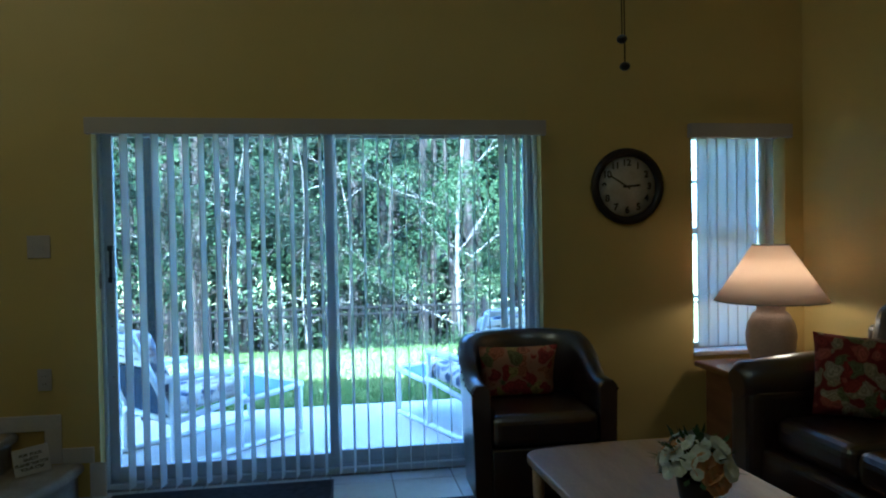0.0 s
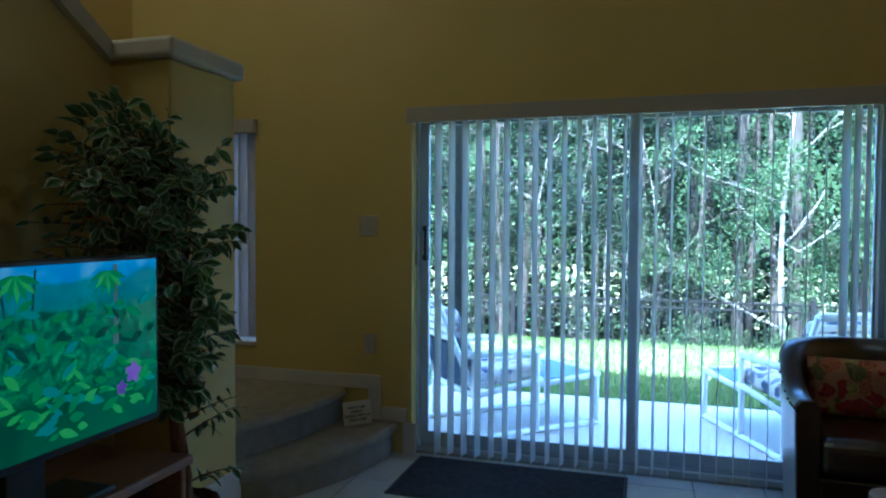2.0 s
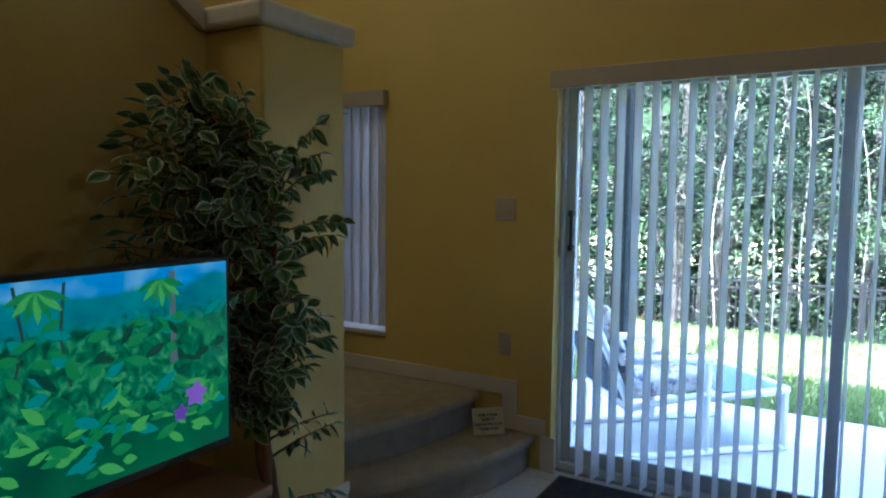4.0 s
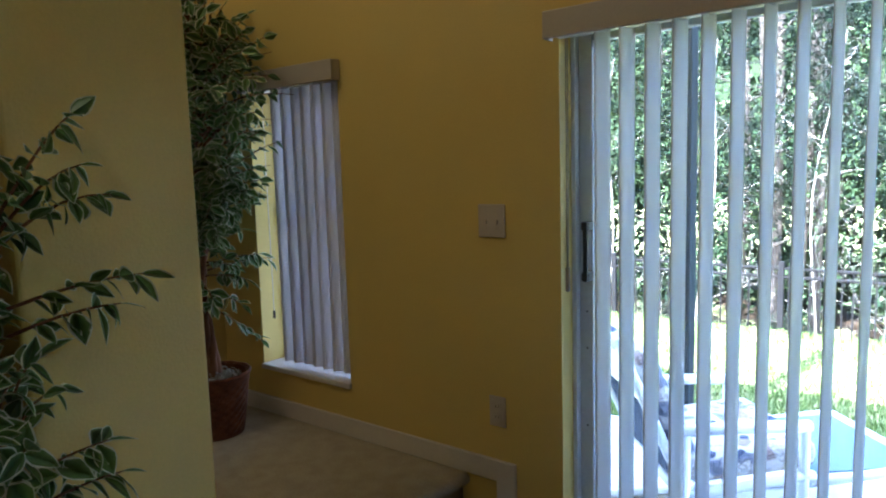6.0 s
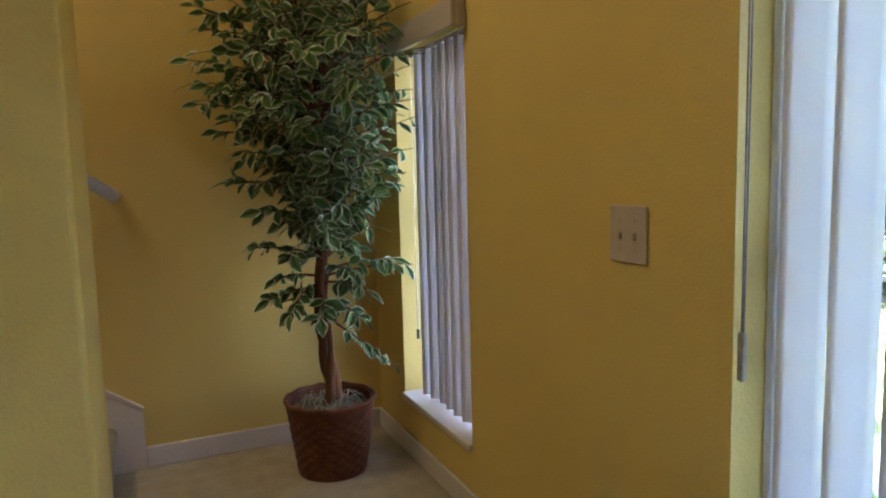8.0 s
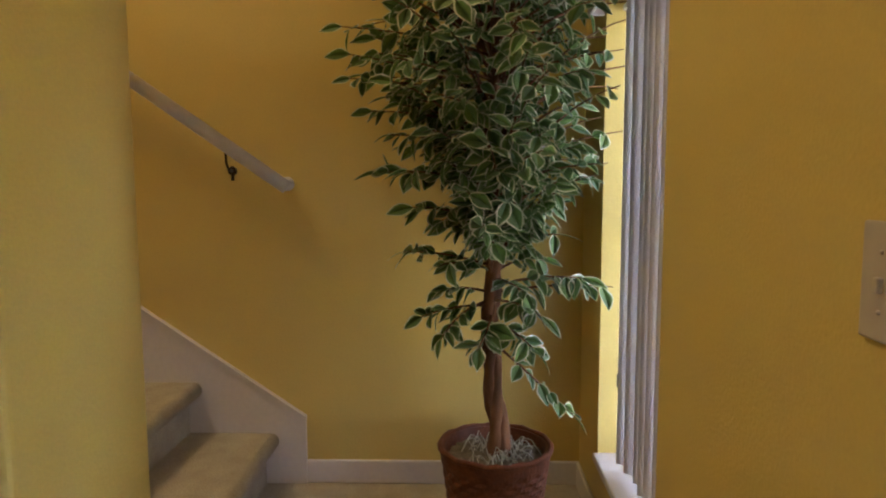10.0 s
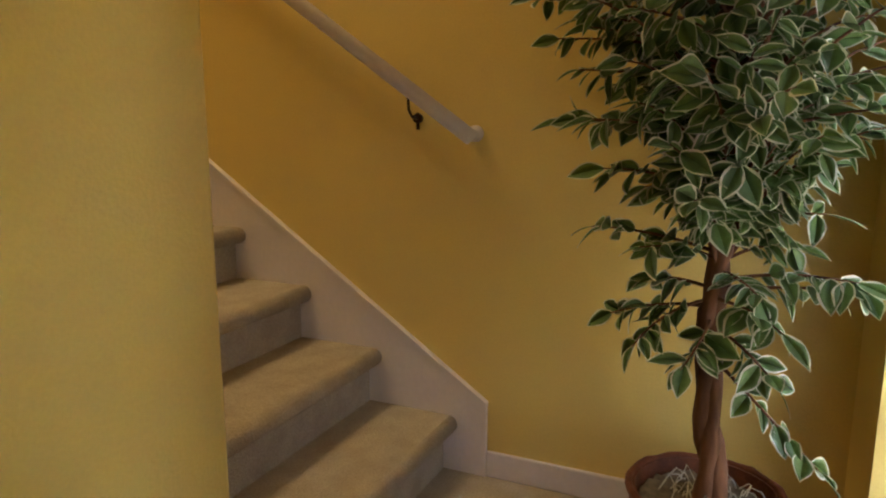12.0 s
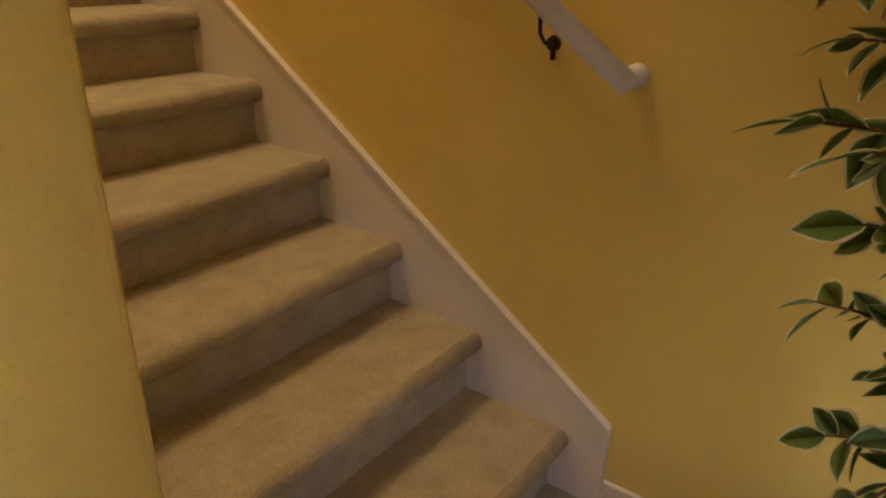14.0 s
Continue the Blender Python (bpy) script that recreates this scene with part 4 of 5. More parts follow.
part("case", rbox(-0.13, -0.2, 0.0, 0.13, 0.2, 0.05, 0.004), BLACK, DVD)
part("tray", rbox(0.13, -0.1, 0.02, 0.132, 0.02, 0.032, 0.001), ALU_GREY, DVD)


# ---- armchair, sofa, cushions ----
def cushion_mesh(w, h, puff):
    bm = bmesh.new()
    n = 14
    layers = []
    for sgn in (1, -1):
        g = []
        for i in range(n + 1):
            row = []
            for j in range(n + 1):
                u, v = 2 * i / n - 1, 2 * j / n - 1
                pinch = 1 - 0.06 * (1 - (u * u) ** 1.0) * abs(v) - 0.06 * (1 - v * v) * abs(u)
                t = puff * ((1 - u ** 4) * (1 - v ** 4)) ** 0.55
                row.append(bm.verts.new((u * w / 2 * pinch, sgn * t, v * h / 2 * pinch)))
            g.append(row)
        for i in range(n):
            for j in range(n):
                bm.faces.new((g[i][j], g[i + 1][j], g[i + 1][j + 1], g[i][j + 1])).smooth = True
        layers.append(g)
    bmesh.ops.remove_doubles(bm, verts=bm.verts[:], dist=0.0005)
    return bm


def throw_pillow(label, m, w, h, puff, cloth):
    ob = thing("throw_pillow", label, "pillow")
    ob.matrix_basis = m
    part("cover", cushion_mesh(w, h, puff), cloth, ob)
    return ob


def armchair(at, turn):
    ch = thing("armchair", "dark brown leather barrel armchair with nailhead trim", "armchair", at=at, turn=turn)
    R, straight, thick = 0.315, 0.30, 0.085
    path = [(-R, -0.33 + straight * k / 5) for k in range(6)] + [(-R * math.cos(a), -0.03 + 0.30 * math.sin(a)) for a in (math.pi * k / 14 for k in range(1, 14))] + [(R, -0.03 - straight * k / 5) for k in range(6)]
    bm = bmesh.new()
    rings = []
    for k, (x, y) in enumerate(path):
        p, q = path[max(0, k - 1)], path[min(len(path) - 1, k + 1)]
        d = Vector((q[0] - p[0], q[1] - p[1], 0)).normalized()
        o = Vector((-d.y, d.x, 0))
        back = max(0.0, min(1.0, (y + 0.20) / 0.34))
        top = 0.645 + 0.18 * back * back * (3 - 2 * back)
        flare = 0.03 * back
        sec = [(thick / 2 - 0.012, 0.10), (thick / 2 + flare * 0.6, top - 0.06), (thick / 2 + flare, top - 0.025), (thick / 2 - 0.02 + flare, top), (-thick / 2 + 0.02 + flare, top), (-thick / 2 + flare, top - 0.025), (-thick / 2 + flare * 0.5, top - 0.07), (-thick / 2, 0.10)]
        rings.append([bm.verts.new(Vector((x, y, 0)) + o * s + Vector((0, 0, z))) for s, z in sec])
    for r0, r1 in zip(rings, rings[1:]):
        for k in range(8):
            f = bm.faces.new((r0[k], r1[k], r1[(k + 1) % 8], r0[(k + 1) % 8]))
            f.smooth = True
    bm.faces.new(rings[0])
    bm.faces.new(rings[-1])
    shell = part("back_shell", bm, LEATHER, ch)
    nail = bmesh.new()
    bmesh.ops.create_uvsphere(nail, u_segments=8, v_segments=5, radius=0.0065)
    nail_ob = part("nailhead", nail, BRONZE, shell, "small bronze nailhead")
    for k in range(34):
        u = k / 33
        i = min(len(path) - 2, int(u * (len(path) - 1)))
        f = u * (len(path) - 1) - i
        x, y = path[i][0] * (1 - f) + path[i + 1][0] * f, path[i][1] * (1 - f) + path[i + 1][1] * f
        out = Vector((x, max(0, y + 0.03), 0)).normalized()
        back = max(0.0, min(1.0, (y + 0.20) / 0.34))
        z = 0.645 + 0.18 * back * back * (3 - 2 * back) - 0.04
        place = Vector((x, y, z)) + out * (thick / 2 + 0.03 * back)
        if k == 0:
            nail_ob.location = place
        else:
            c = new("nailhead", nail_ob.data)
            c.parent, c.location = shell, place
            tagged(c, "small bronze nailhead")
    part("seat_cushion", rbox(-0.27, -0.345, 0.34, 0.27, 0.19, 0.50, 0.045, 4), LEATHER, ch)
    part("front_panel", rbox(-0.27, -0.325, 0.10, 0.27, -0.28, 0.338, 0.012, 2), LEATHER, ch)
    part("seat_base", rbox(-0.269, -0.279, 0.10, 0.269, 0.20, 0.30, 0.01), LEATHER, ch)
    for x, y in ((-0.30, -0.30), (0.30, -0.30), (-0.22, 0.17), (0.22, 0.17)):
        bm = bmesh.new()
        box(bm, x - 0.022, y - 0.022, 0.0, x + 0.022, y + 0.022, 0.10)
        for v in bm.verts:
            if v.co.z < 0.01:
                v.co.x, v.co.y = x + (v.co.x - x) * 0.7, y + (v.co.y - y) * 0.7
        soften(bm, 0.003, 1)
        part("leg", bm, DARKWOOD, ch)
    return ch


armchair((2.215, -0.40, 0.0), -1)
throw_pillow("tan and red floral throw pillow in the leather armchair", pose(2.165, -0.36, 0.635, 16, 0, -4), 0.42, 0.30, 0.06, FLORAL_TAN)

SOFA = thing("sofa", "dark brown leather sofa with padded rolled arms", "sofa", at=(3.20, -0.62, 0.0))
part("base", rbox(0.05, -2.0, 0.06, 0.86, -0.02, 0.30, 0.03, 3), LEATHER, SOFA)
for y in (-0.24, -2.02):
    arm = part("arm", rbox(0.0, y, 0.06, 0.84, y + 0.22, 0.60, 0.06, 4), LEATHER, SOFA)
    bm = bmesh.new()
    tube(bm, [(-0.015, y + 0.11, 0.60), (0.02, y + 0.11, 0.605), (0.4, y + 0.11, 0.62), (0.80, y + 0.11, 0.64), (0.84, y + 0.11, 0.64)], [0.07, 0.105, 0.12, 0.115, 0.08], 20)
    part("arm_pad", bm, LEATHER, arm)
for k in range(3):
    y = -0.245 - 0.513 * (k + 1)
    part("seat_cushion", rbox(0.10, y + 0.004, 0.30, 0.62, y + 0.509, 0.46, 0.055, 4), LEATHER, SOFA)
    bm = rbox(0.52, y + 0.004, 0.42, 0.78, y + 0.509, 1.0, 0.075, 4)
    for v in bm.verts:
        v.co.x += 0.10 * (v.co.z - 0.42) / 0.5
    part("back_cushion", bm, LEATHER, SOFA)
part("back_frame", rbox(0.80, -2.0, 0.10, 0.90, -0.02, 0.85, 0.03, 3), LEATHER, SOFA)
for x, y in ((0.08, -0.08), (0.08, -1.94), (0.8, -0.08), (0.8, -1.94)):
    part("foot", rbox(x - 0.03, y - 0.03, 0.0, x + 0.03, y + 0.03, 0.07, 0.004), DARKWOOD, SOFA)
throw_pillow("red floral throw pillow leaning on the sofa arm", pose(3.68, -0.99, 0.655, -18, 4, -28), 0.42, 0.40, 0.075, FLORAL_RED)

# ---- tables, lamp, flowers ----
TABLE = thing("coffee_table", "pale wooden coffee table with rounded corners", "coffee table", at=(2.40, -1.62, 0.0), turn=3)
outline = []
for cx, cy, a0 in ((0.30, 0.50, 0), (-0.30, 0.50, 90), (-0.30, -0.50, 180), (0.30, -0.50, 270)):
    for k in range(7):
        a = radians(a0 + 15 * k)
        outline.append((cx + 0.075 * math.cos(a), cy + 0.075 * math.sin(a)))
bow = []
for k, (x, y) in enumerate(outline):
    bow.append((x, y * (1 + 0.05 * (1 - (x / 0.38) ** 2))))
full = []
for k in range(len(bow)):
    (xa, ya), (xb, yb) = bow[k], bow[(k + 1) % len(bow)]
    full.append((xa, ya))
    if abs(xa - xb) > 0.4:
        for j in range(1, 8):
            x = xa + (xb - xa) * j / 8
            full.append((x, math.copysign(0.575 * (1 + 0.05 * (1 - (x / 0.38) ** 2)), ya)))
bm = bmesh.new()
prism(bm, full, "z", 0.405, 0.44)
soften(bm, 0.006, 2)
part("tabletop", bm, WOOD_PALE, TABLE)
for a in (-1, 1):
    part("apron", rbox(a * 0.30 - 0.012, -0.46, 0.34, a * 0.30 + 0.012, 0.46, 0.404, 0.003), WOOD_PALE, TABLE)
    part("apron", rbox(-0.287, a * 0.49 - 0.012, 0.34, 0.287, a * 0.49 + 0.012, 0.404, 0.003), WOOD_PALE, TABLE)
    for b in (-1, 1):
        bm = bmesh.new()
        tube(bm, [(a * 0.325, b * 0.515, 0.404), (a * 0.325, b * 0.515, 0.2), (a * 0.335, b * 0.525, 0.0)], [0.026, 0.022, 0.016], 10)
        part("leg", bm, WOOD_PALE, TABLE)

END = thing("end_table", "small red-brown wooden end table with a rounded top", "end table", at=(3.68, -0.29, 0.0))
bm = rbox(-0.33, -0.25, 0.545, 0.33, 0.25, 0.58, 0.012, 3)
part("tabletop", bm, WOOD_RED, END)
for y in (-0.21, 0.20):
    part("side_panel", rbox(-0.27, y, 0.0, 0.27, y + 0.02, 0.544, 0.004), WOOD_RED, END)
part("side_panel", rbox(-0.27, -0.189, 0.02, -0.25, 0.199, 0.544, 0.004), WOOD_RED, END)
part("shelf", rbox(-0.249, -0.189, 0.16, 0.27, 0.199, 0.18, 0.003), WOOD_RED, END)

LAMP = thing("table_lamp", "lit table lamp with cream ceramic jar and wide cone shade", "lamp", at=(3.685, -0.30, 0.581))
bm = bmesh.new()
lathe(bm, [(0.001, 0), (0.085, 0), (0.10, 0.02), (0.128, 0.10), (0.137, 0.17), (0.127, 0.24), (0.097, 0.30), (0.075, 0.318), (0.078, 0.342), (0.072, 0.355), (0.03, 0.36), (0.001, 0.36)], 32)
part("base", bm, CERAMIC, LAMP)
bm = bmesh.new()
lathe(bm, [(0.300, 0.375), (0.298, 0.373), (0.094, 0.692), (0.096, 0.694), (0.302, 0.375)], 48)
part("shade", bm, SHADE, LAMP, "pleated cream cloth shade, glowing")
bm = bmesh.new()
for r, z in ((0.301, 0.374), (0.096, 0.693)):
    tube(bm, [(r * math.cos(k * math.tau / 40), r * math.sin(k * math.tau / 40), z) for k in range(41)], 0.0035, 6, False)
part("shade_binding", bm, TAN_CORD, LAMP, "narrow tan binding on the shade")
bm = bmesh.new()
tube(bm, [(0, 0, 0.358), (0, 0, 0.43)], 0.012, 10)
part("socket", bm, BRONZE, LAMP)

VASE = thing("flower_vase", "dark vase of white and peach artificial flowers", "vase", at=(2.41, -1.75, 0.441))
bm = bmesh.new()
lathe(bm, [(0.001, 0), (0.045, 0), (0.055, 0.03), (0.065, 0.09), (0.062, 0.11), (0.056, 0.105), (0.05, 0.05), (0.001, 0.045)], 24)
part("pot", bm, BLACK, VASE)
PETAL_W = material("white_petal", (0.88, 0.87, 0.80), 0.7, second=(0.74, 0.76, 0.58), scale=40, bump=0.3, blotch=0.12)
PETAL_P = material("peach_petal", (0.70, 0.30, 0.09), 0.7, second=(0.62, 0.38, 0.16), scale=40, bump=0.3, blotch=0.12)
STEM = material("flower_green", (0.07, 0.13, 0.04), 0.7, scale=30, blotch=0.3)
rv = random.Random(8)


def bloom(centre, size, out):
    bm = bmesh.new()
    z = Vector(out).normalized()
    x = z.orthogonal().normalized()
    y = z.cross(x)
    for layer, n in ((1.0, 8), (0.72, 7), (0.45, 5)):
        for k in range(n):
            a = k * math.tau / n + layer * 2
            d = x * math.cos(a) + y * math.sin(a)
            s = d.cross(z)
            L = size * layer * rv.uniform(0.85, 1.1)
            lift = 0.35 + 0.9 * (1 - layer)
            rows = []
            for u, w in ((0.0, 0.12), (0.45, 0.42), (0.8, 0.42), (1.0, 0.18)):
                c = Vector(centre) + d * L * u + z * L * lift * u * (1.25 - 0.55 * u)
                rows.append([bm.verts.new(c - s * L * w), bm.verts.new(c + z * L * -0.06), bm.verts.new(c + s * L * w)])
            for r0, r1 in zip(rows, rows[1:]):
                for j in range(2):
                    bm.faces.new((r0[j], r0[j + 1], r1[j + 1], r1[j])).smooth = True
    return bm


for k in range(40):
    a, e = k * 2.4, math.asin(0.03 + 0.95 * (k + 0.5) / 40)
    out = Vector((math.cos(a) * math.cos(e), math.sin(a) * math.cos(e), math.sin(e)))
    c = Vector((0, 0, 0.12)) + Vector((out.x * 0.115, out.y * 0.115, out.z * 0.115)) * rv.uniform(0.85, 1.1)
    peach = k in (15, 2, 30)
    part("bloom", bloom(c, 0.050 if peach else rv.uniform(0.020, 0.040), out), PETAL_P if peach else PETAL_W, VASE)
b2 = bmesh.new()
for k in range(60):
    a, e = rv.uniform(0, math.tau), rv.uniform(-0.3, 1.4)
    out = Vector((math.cos(a) * math.cos(e), math.sin(a) * math.cos(e), math.sin(e)))
    c, tip = Vector((0, 0, 0.12)), Vector((0, 0, 0.13)) + out * rv.uniform(0.09, 0.145)
    tube(b2, [c, c.lerp(tip, 0.6), tip], 0.0018, 4, False)
    s = out.cross(Vector((0.1, 0.2, 1))).normalized() * 0.012
    q = [b2.verts.new(tip - out * 0.02), b2.verts.new(tip + s + out * 0.005), b2.verts.new(tip + out * 0.035), b2.verts.new(tip - s + out * 0.005)]
    b2.faces.new(q)
tagged(part("greenery", b2, STEM, VASE), kind="stuff")

# ---- clock ----
CLOCK = thing("wall_clock", "round dark-framed wall clock with a cream paper face", "clock", at=(2.95, -0.001, 1.635))
turn_up = pose(0, 0, 0, 90)
bm = bmesh.new()
tube(bm, [(0.203 * math.cos(k * math.tau / 48), -0.02, 0.203 * math.sin(k * math.tau / 48)) for k in range(49)], 0.025, 12, False)
part("frame", bm, DARKWOOD, CLOCK)
bm = bmesh.new()
disc(bm, 0.198, 0.012)
bmesh.ops.transform(bm, matrix=turn_up, verts=bm.verts[:])
part("face", bm, CLOCKFACE, CLOCK)
for k in range(1, 13):
    a = radians(90 - 30 * k)
    lettering("numeral", str(k), 0.056, pose(0.142 * math.cos(a), -0.0135, 0.142 * math.sin(a), 90), CLOCK, INK)
for length, ang, w in ((0.085, 5, 0.006), (0.125, 148, 0.0045)):
    bm = rbox(-0.025, -0.0165, -w, length, -0.0145, w, 0.001, 1)
    bmesh.ops.transform(bm, matrix=pose(0, 0, 0, 0, -ang, 0), verts=bm.verts[:])
    part("pointer", bm, INK, CLOCK)

# ---- mat, rug, fan, blind wand ----
MAT = thing("door_mat", "dark grey ribbed door mat on the tiles", "mat", at=(0.60, -0.31, 0.001))
part("pad", rbox(-0.57, -0.275, 0.0, 0.57, 0.275, 0.008, 0.003), RUBBER, MAT)
for x0, y0, x1, y1 in ((-0.585, -0.29, 0.585, -0.276), (-0.585, 0.276, 0.585, 0.29), (-0.585, -0.275, -0.571, 0.275), (0.571, -0.275, 0.585, 0.275)):
    part("border", rbox(x0, y0, 0.0, x1, y1, 0.006, 0.002), BLACK, MAT)
tagged(finish("area_rug", rbox(1.55, -3.2, 0.0005, 3.15, -0.42, 0.012, 0.004), RUG), "dark brown area rug under the coffee table", "rug")

FAN = thing("ceiling_fan", "white ceiling fan with two beaded pull chains", "ceiling fan", at=(1.88, -2.42, 0.0))
bm = bmesh.new()
tube(bm, [(0, 0, TOP - 0.1), (0, 0, 3.05)], 0.014, 10)
part("downrod", bm, TRIM, FAN)
bm = bmesh.new()
lathe(bm, [(0.001, 2.80), (0.06, 2.80), (0.11, 2.86), (0.13, 2.95), (0.11, 3.03), (0.03, 3.06), (0.001, 3.06)], 28)
part("motor", bm, TRIM, FAN)
for k in range(5):
    bm = rbox(0.16, -0.06, 2.93, 0.66, 0.06, 2.938, 0.003)
    bmesh.ops.transform(bm, matrix=pose(0, 0, 0, 0, 0, 72 * k + 20), verts=bm.verts[:])
    blade = part("blade", bm, WOOD_PALE, FAN)
    bm = rbox(0.11, -0.02, 2.939, 0.24, 0.02, 2.945, 0.002)
    bmesh.ops.transform(bm, matrix=pose(0, 0, 0, 0, 0, 72 * k + 20), verts=bm.verts[:])
    part("blade_arm", bm, BRONZE, blade)
# Added, unseen shades; their angle steers the fill lamp's light over the walls.
for k in range(3):
    a = radians(120 * k + 115)
    bm = bmesh.new()
    lathe(bm, [(0.02, 2.79), (0.045, 2.76), (0.06, 2.72), (0.055, 2.68)], 18, (0.12 * math.cos(a), 0.12 * math.sin(a)))
    part("fill_shade", bm, SHADE, FAN, "frosted glass shade added round the fill lamp")
for dx, zb in ((0.0, 1.735), (-0.006, 1.795)):
    bm = bmesh.new()
    tube(bm, [(dx, 0, 2.81), (dx, 0, zb)], 0.0016, 5)
    chain = part("pull_chain", bm, BRONZE, FAN)
    bm = bmesh.new()
    bmesh.ops.create_uvsphere(bm, u_segments=12, v_segments=8, radius=0.012, matrix=pose(dx, 0, zb))
    for v in bm.verts:
        v.co.z = zb + (v.co.z - zb) * 0.8
    part("fob", bm, DARKWOOD, chain, "dark wooden ball fob")

bm = bmesh.new()
tube(bm, [(-0.017, -0.012, 1.95), (-0.017, -0.012, 1.6), (-0.018, -0.012, 1.19)], 0.0018, 5)
tube(bm, [(-0.011, -0.012, 1.95), (-0.011, -0.012, 1.6), (-0.014, -0.012, 1.19)], 0.0018, 5)
cord = part("cord", bm, TAN_CORD, BLIND_D)
part("weight", rbox(-0.023, -0.018, 1.115, -0.009, -0.006, 1.20, 0.004), TAN_CORD, cord)
bm = bmesh.new()
tube(bm, [(-1.655, 0.05, 1.92), (-1.655, 0.05, 1.0), (-1.655, 0.05, 0.86)], 0.002, 5)
cord = part("cord", bm, PAPER, BLIND_A)
part("weight", rbox(-1.661, 0.045, 0.83, -1.649, 0.055, 0.87, 0.003), DARKWOOD, cord)
SL = thing("stair_light", "small frosted ceiling light over the upper stairs", "ceiling light", at=(-1.38, -2.2, TOP - 0.1))
bm = bmesh.new()
lathe(bm, [(0.13, 0.0), (0.13, -0.03), (0.12, -0.03), (0.12, -0.001)], 28)
part("rim", bm, TRIM, SL)
bm = bmesh.new()
lathe(bm, [(0.118, -0.02), (0.1, -0.05), (0.06, -0.08), (0.001, -0.09)], 28)
g = part("diffuser", bm, SHADE, SL)


# ---- patio furniture, fence, post ----
def lounger(label, head, turn):
    L, w = 1.5, 0.31
    lo = thing("chaise_lounge", label, "lounger", at=(head[0], head[1], -0.059), turn=turn, group="patio loungers")

    def bar(name, pts, r=0.02):
        bm = bmesh.new()
        tube(bm, pts, r, 10)
        return part(name, bm, PVC, lo)
    for s in (-w, w):
        bar("base_rail", [(0.10, s, 0.021), (L, s, 0.021)])
        bar("seat_rail", [(0.50, s, 0.30), (0.98, s, 0.36), (1.02, s, 0.36)])
        bar("leg", [(L - 0.02, s, 0.021), (L - 0.02, s, 0.36)])
        bar("leg", [(0.98, s, 0.021), (0.98, s, 0.56)])
        bar("leg", [(0.50, s, 0.021), (0.50, s, 0.57)])
        bar("armrest", [(0.45, s, 0.57), (0.72, s, 0.57), (1.0, s, 0.56)], 0.024)
        bar("foot_rail", [(1.0, s, 0.33), (L, s, 0.36)])
        bar("back_post", [(0.52, s * 0.92, 0.30), (0.36, s * 0.92, 0.66), (0.25, s * 0.92, 0.91)])
    bar("cross_rail", [(L, -w, 0.36), (L, w, 0.36)])
    bar("cross_rail", [(0.25, -w * 0.92, 0.91), (0.25, w * 0.92, 0.91)], 0.024)
    for k in range(5):
        u = 0.50 + 0.09 * k
        part("strap", rbox(0.52 - 0.27 * u - 0.004, -w * 0.90, 0.30 + 0.61 * u, 0.52 - 0.27 * u + 0.004, w * 0.90, 0.335 + 0.61 * u, 0.002, 1), PVC, lo)
    bar("cross_rail", [(0.50, -w, 0.30), (0.50, w, 0.30)])
    bar("cross_rail", [(0.10, -w, 0.021), (0.10, w, 0.021)])
    bm = rbox(1.03, -w + 0.02, 0.352, L - 0.01, w - 0.02, 0.362, 0.003)
    part("foot_sling", bm, SLING, lo, "blue mesh foot sling")
    bm = rbox(-0.005, -w * 0.86, 0.0, 0.012, w * 0.86, 0.36, 0.003)
    bmesh.ops.transform(bm, matrix=pose(0.515, 0, 0.31, 0, -23.5, 0), verts=bm.verts[:])
    part("back_sling", bm, SLING_DARK, lo, "navy mesh back sling")
    return lo


def pad(label, head, turn):
    ob = thing("lounge_cushion", label, "cushion", at=(head[0], head[1], -0.059), turn=turn, group="lounger cushions")
    bm = rbox(0.53, -0.29, 0.33, 1.06, 0.29, 0.445, 0.045, 4)
    for v in bm.verts:
        v.co.z += 0.08 * (v.co.x - 0.54)
    part("seat_pad", bm, FLORAL_GREY, ob)
    bm = rbox(0.014, -0.28, 0.02, 0.11, 0.28, 0.56, 0.045, 4)
    bmesh.ops.transform(bm, matrix=pose(0.515, 0, 0.33, 0, -23.5, 0), verts=bm.verts[:])
    part("back_pad", bm, FLORAL_GREY, ob)
    return ob


for head, turn in (((-0.37, 0.40), 42), ((2.54, 0.31), 112.3)):
    lounger("white tubular patio lounger with blue sling on the concrete", head, turn)
    pad("grey floral cushion on a white patio lounger", head, turn)

POST = thing("porch_post", "plain dark grey square post standing on the patio edge", "post", at=(-0.255, 1.86, -0.059))
part("shaft", rbox(-0.055, -0.055, 0.0, 0.055, 0.055, 4.62, 0.008), POSTPAINT, POST)
part("plinth", rbox(-0.08, -0.08, 0.0, 0.08, 0.08, 0.05, 0.008), POSTPAINT, POST)

FENCE = thing("fence", "low black iron picket fence at the lawn's edge", "fence", at=(0, 6.7, -0.85))
for z in (0.18, 1.0, 1.1):
    part("rail", rbox(-7.0, -0.015, z, 8.0, 0.015, z + 0.03, 0.004, 1), IRON, FENCE)
picket = bmesh.new()
box(picket, -0.008, -0.008, 0.05, 0.008, 0.008, 1.16)
picket_ob = part("picket", picket, IRON, FENCE)
picket_ob.location.x = -7.0
for k in range(1, 137):
    c = new("picket", picket_ob.data)
    c.parent, c.location = FENCE, (-7.0 + 0.11 * k, 0.0, 0.0)
for k in range(8):
    part("post", rbox(-7.0 + 2.1 * k - 0.03, -0.03, -0.1, -7.0 + 2.1 * k + 0.03, 0.03, 1.2, 0.005), IRON, FENCE)


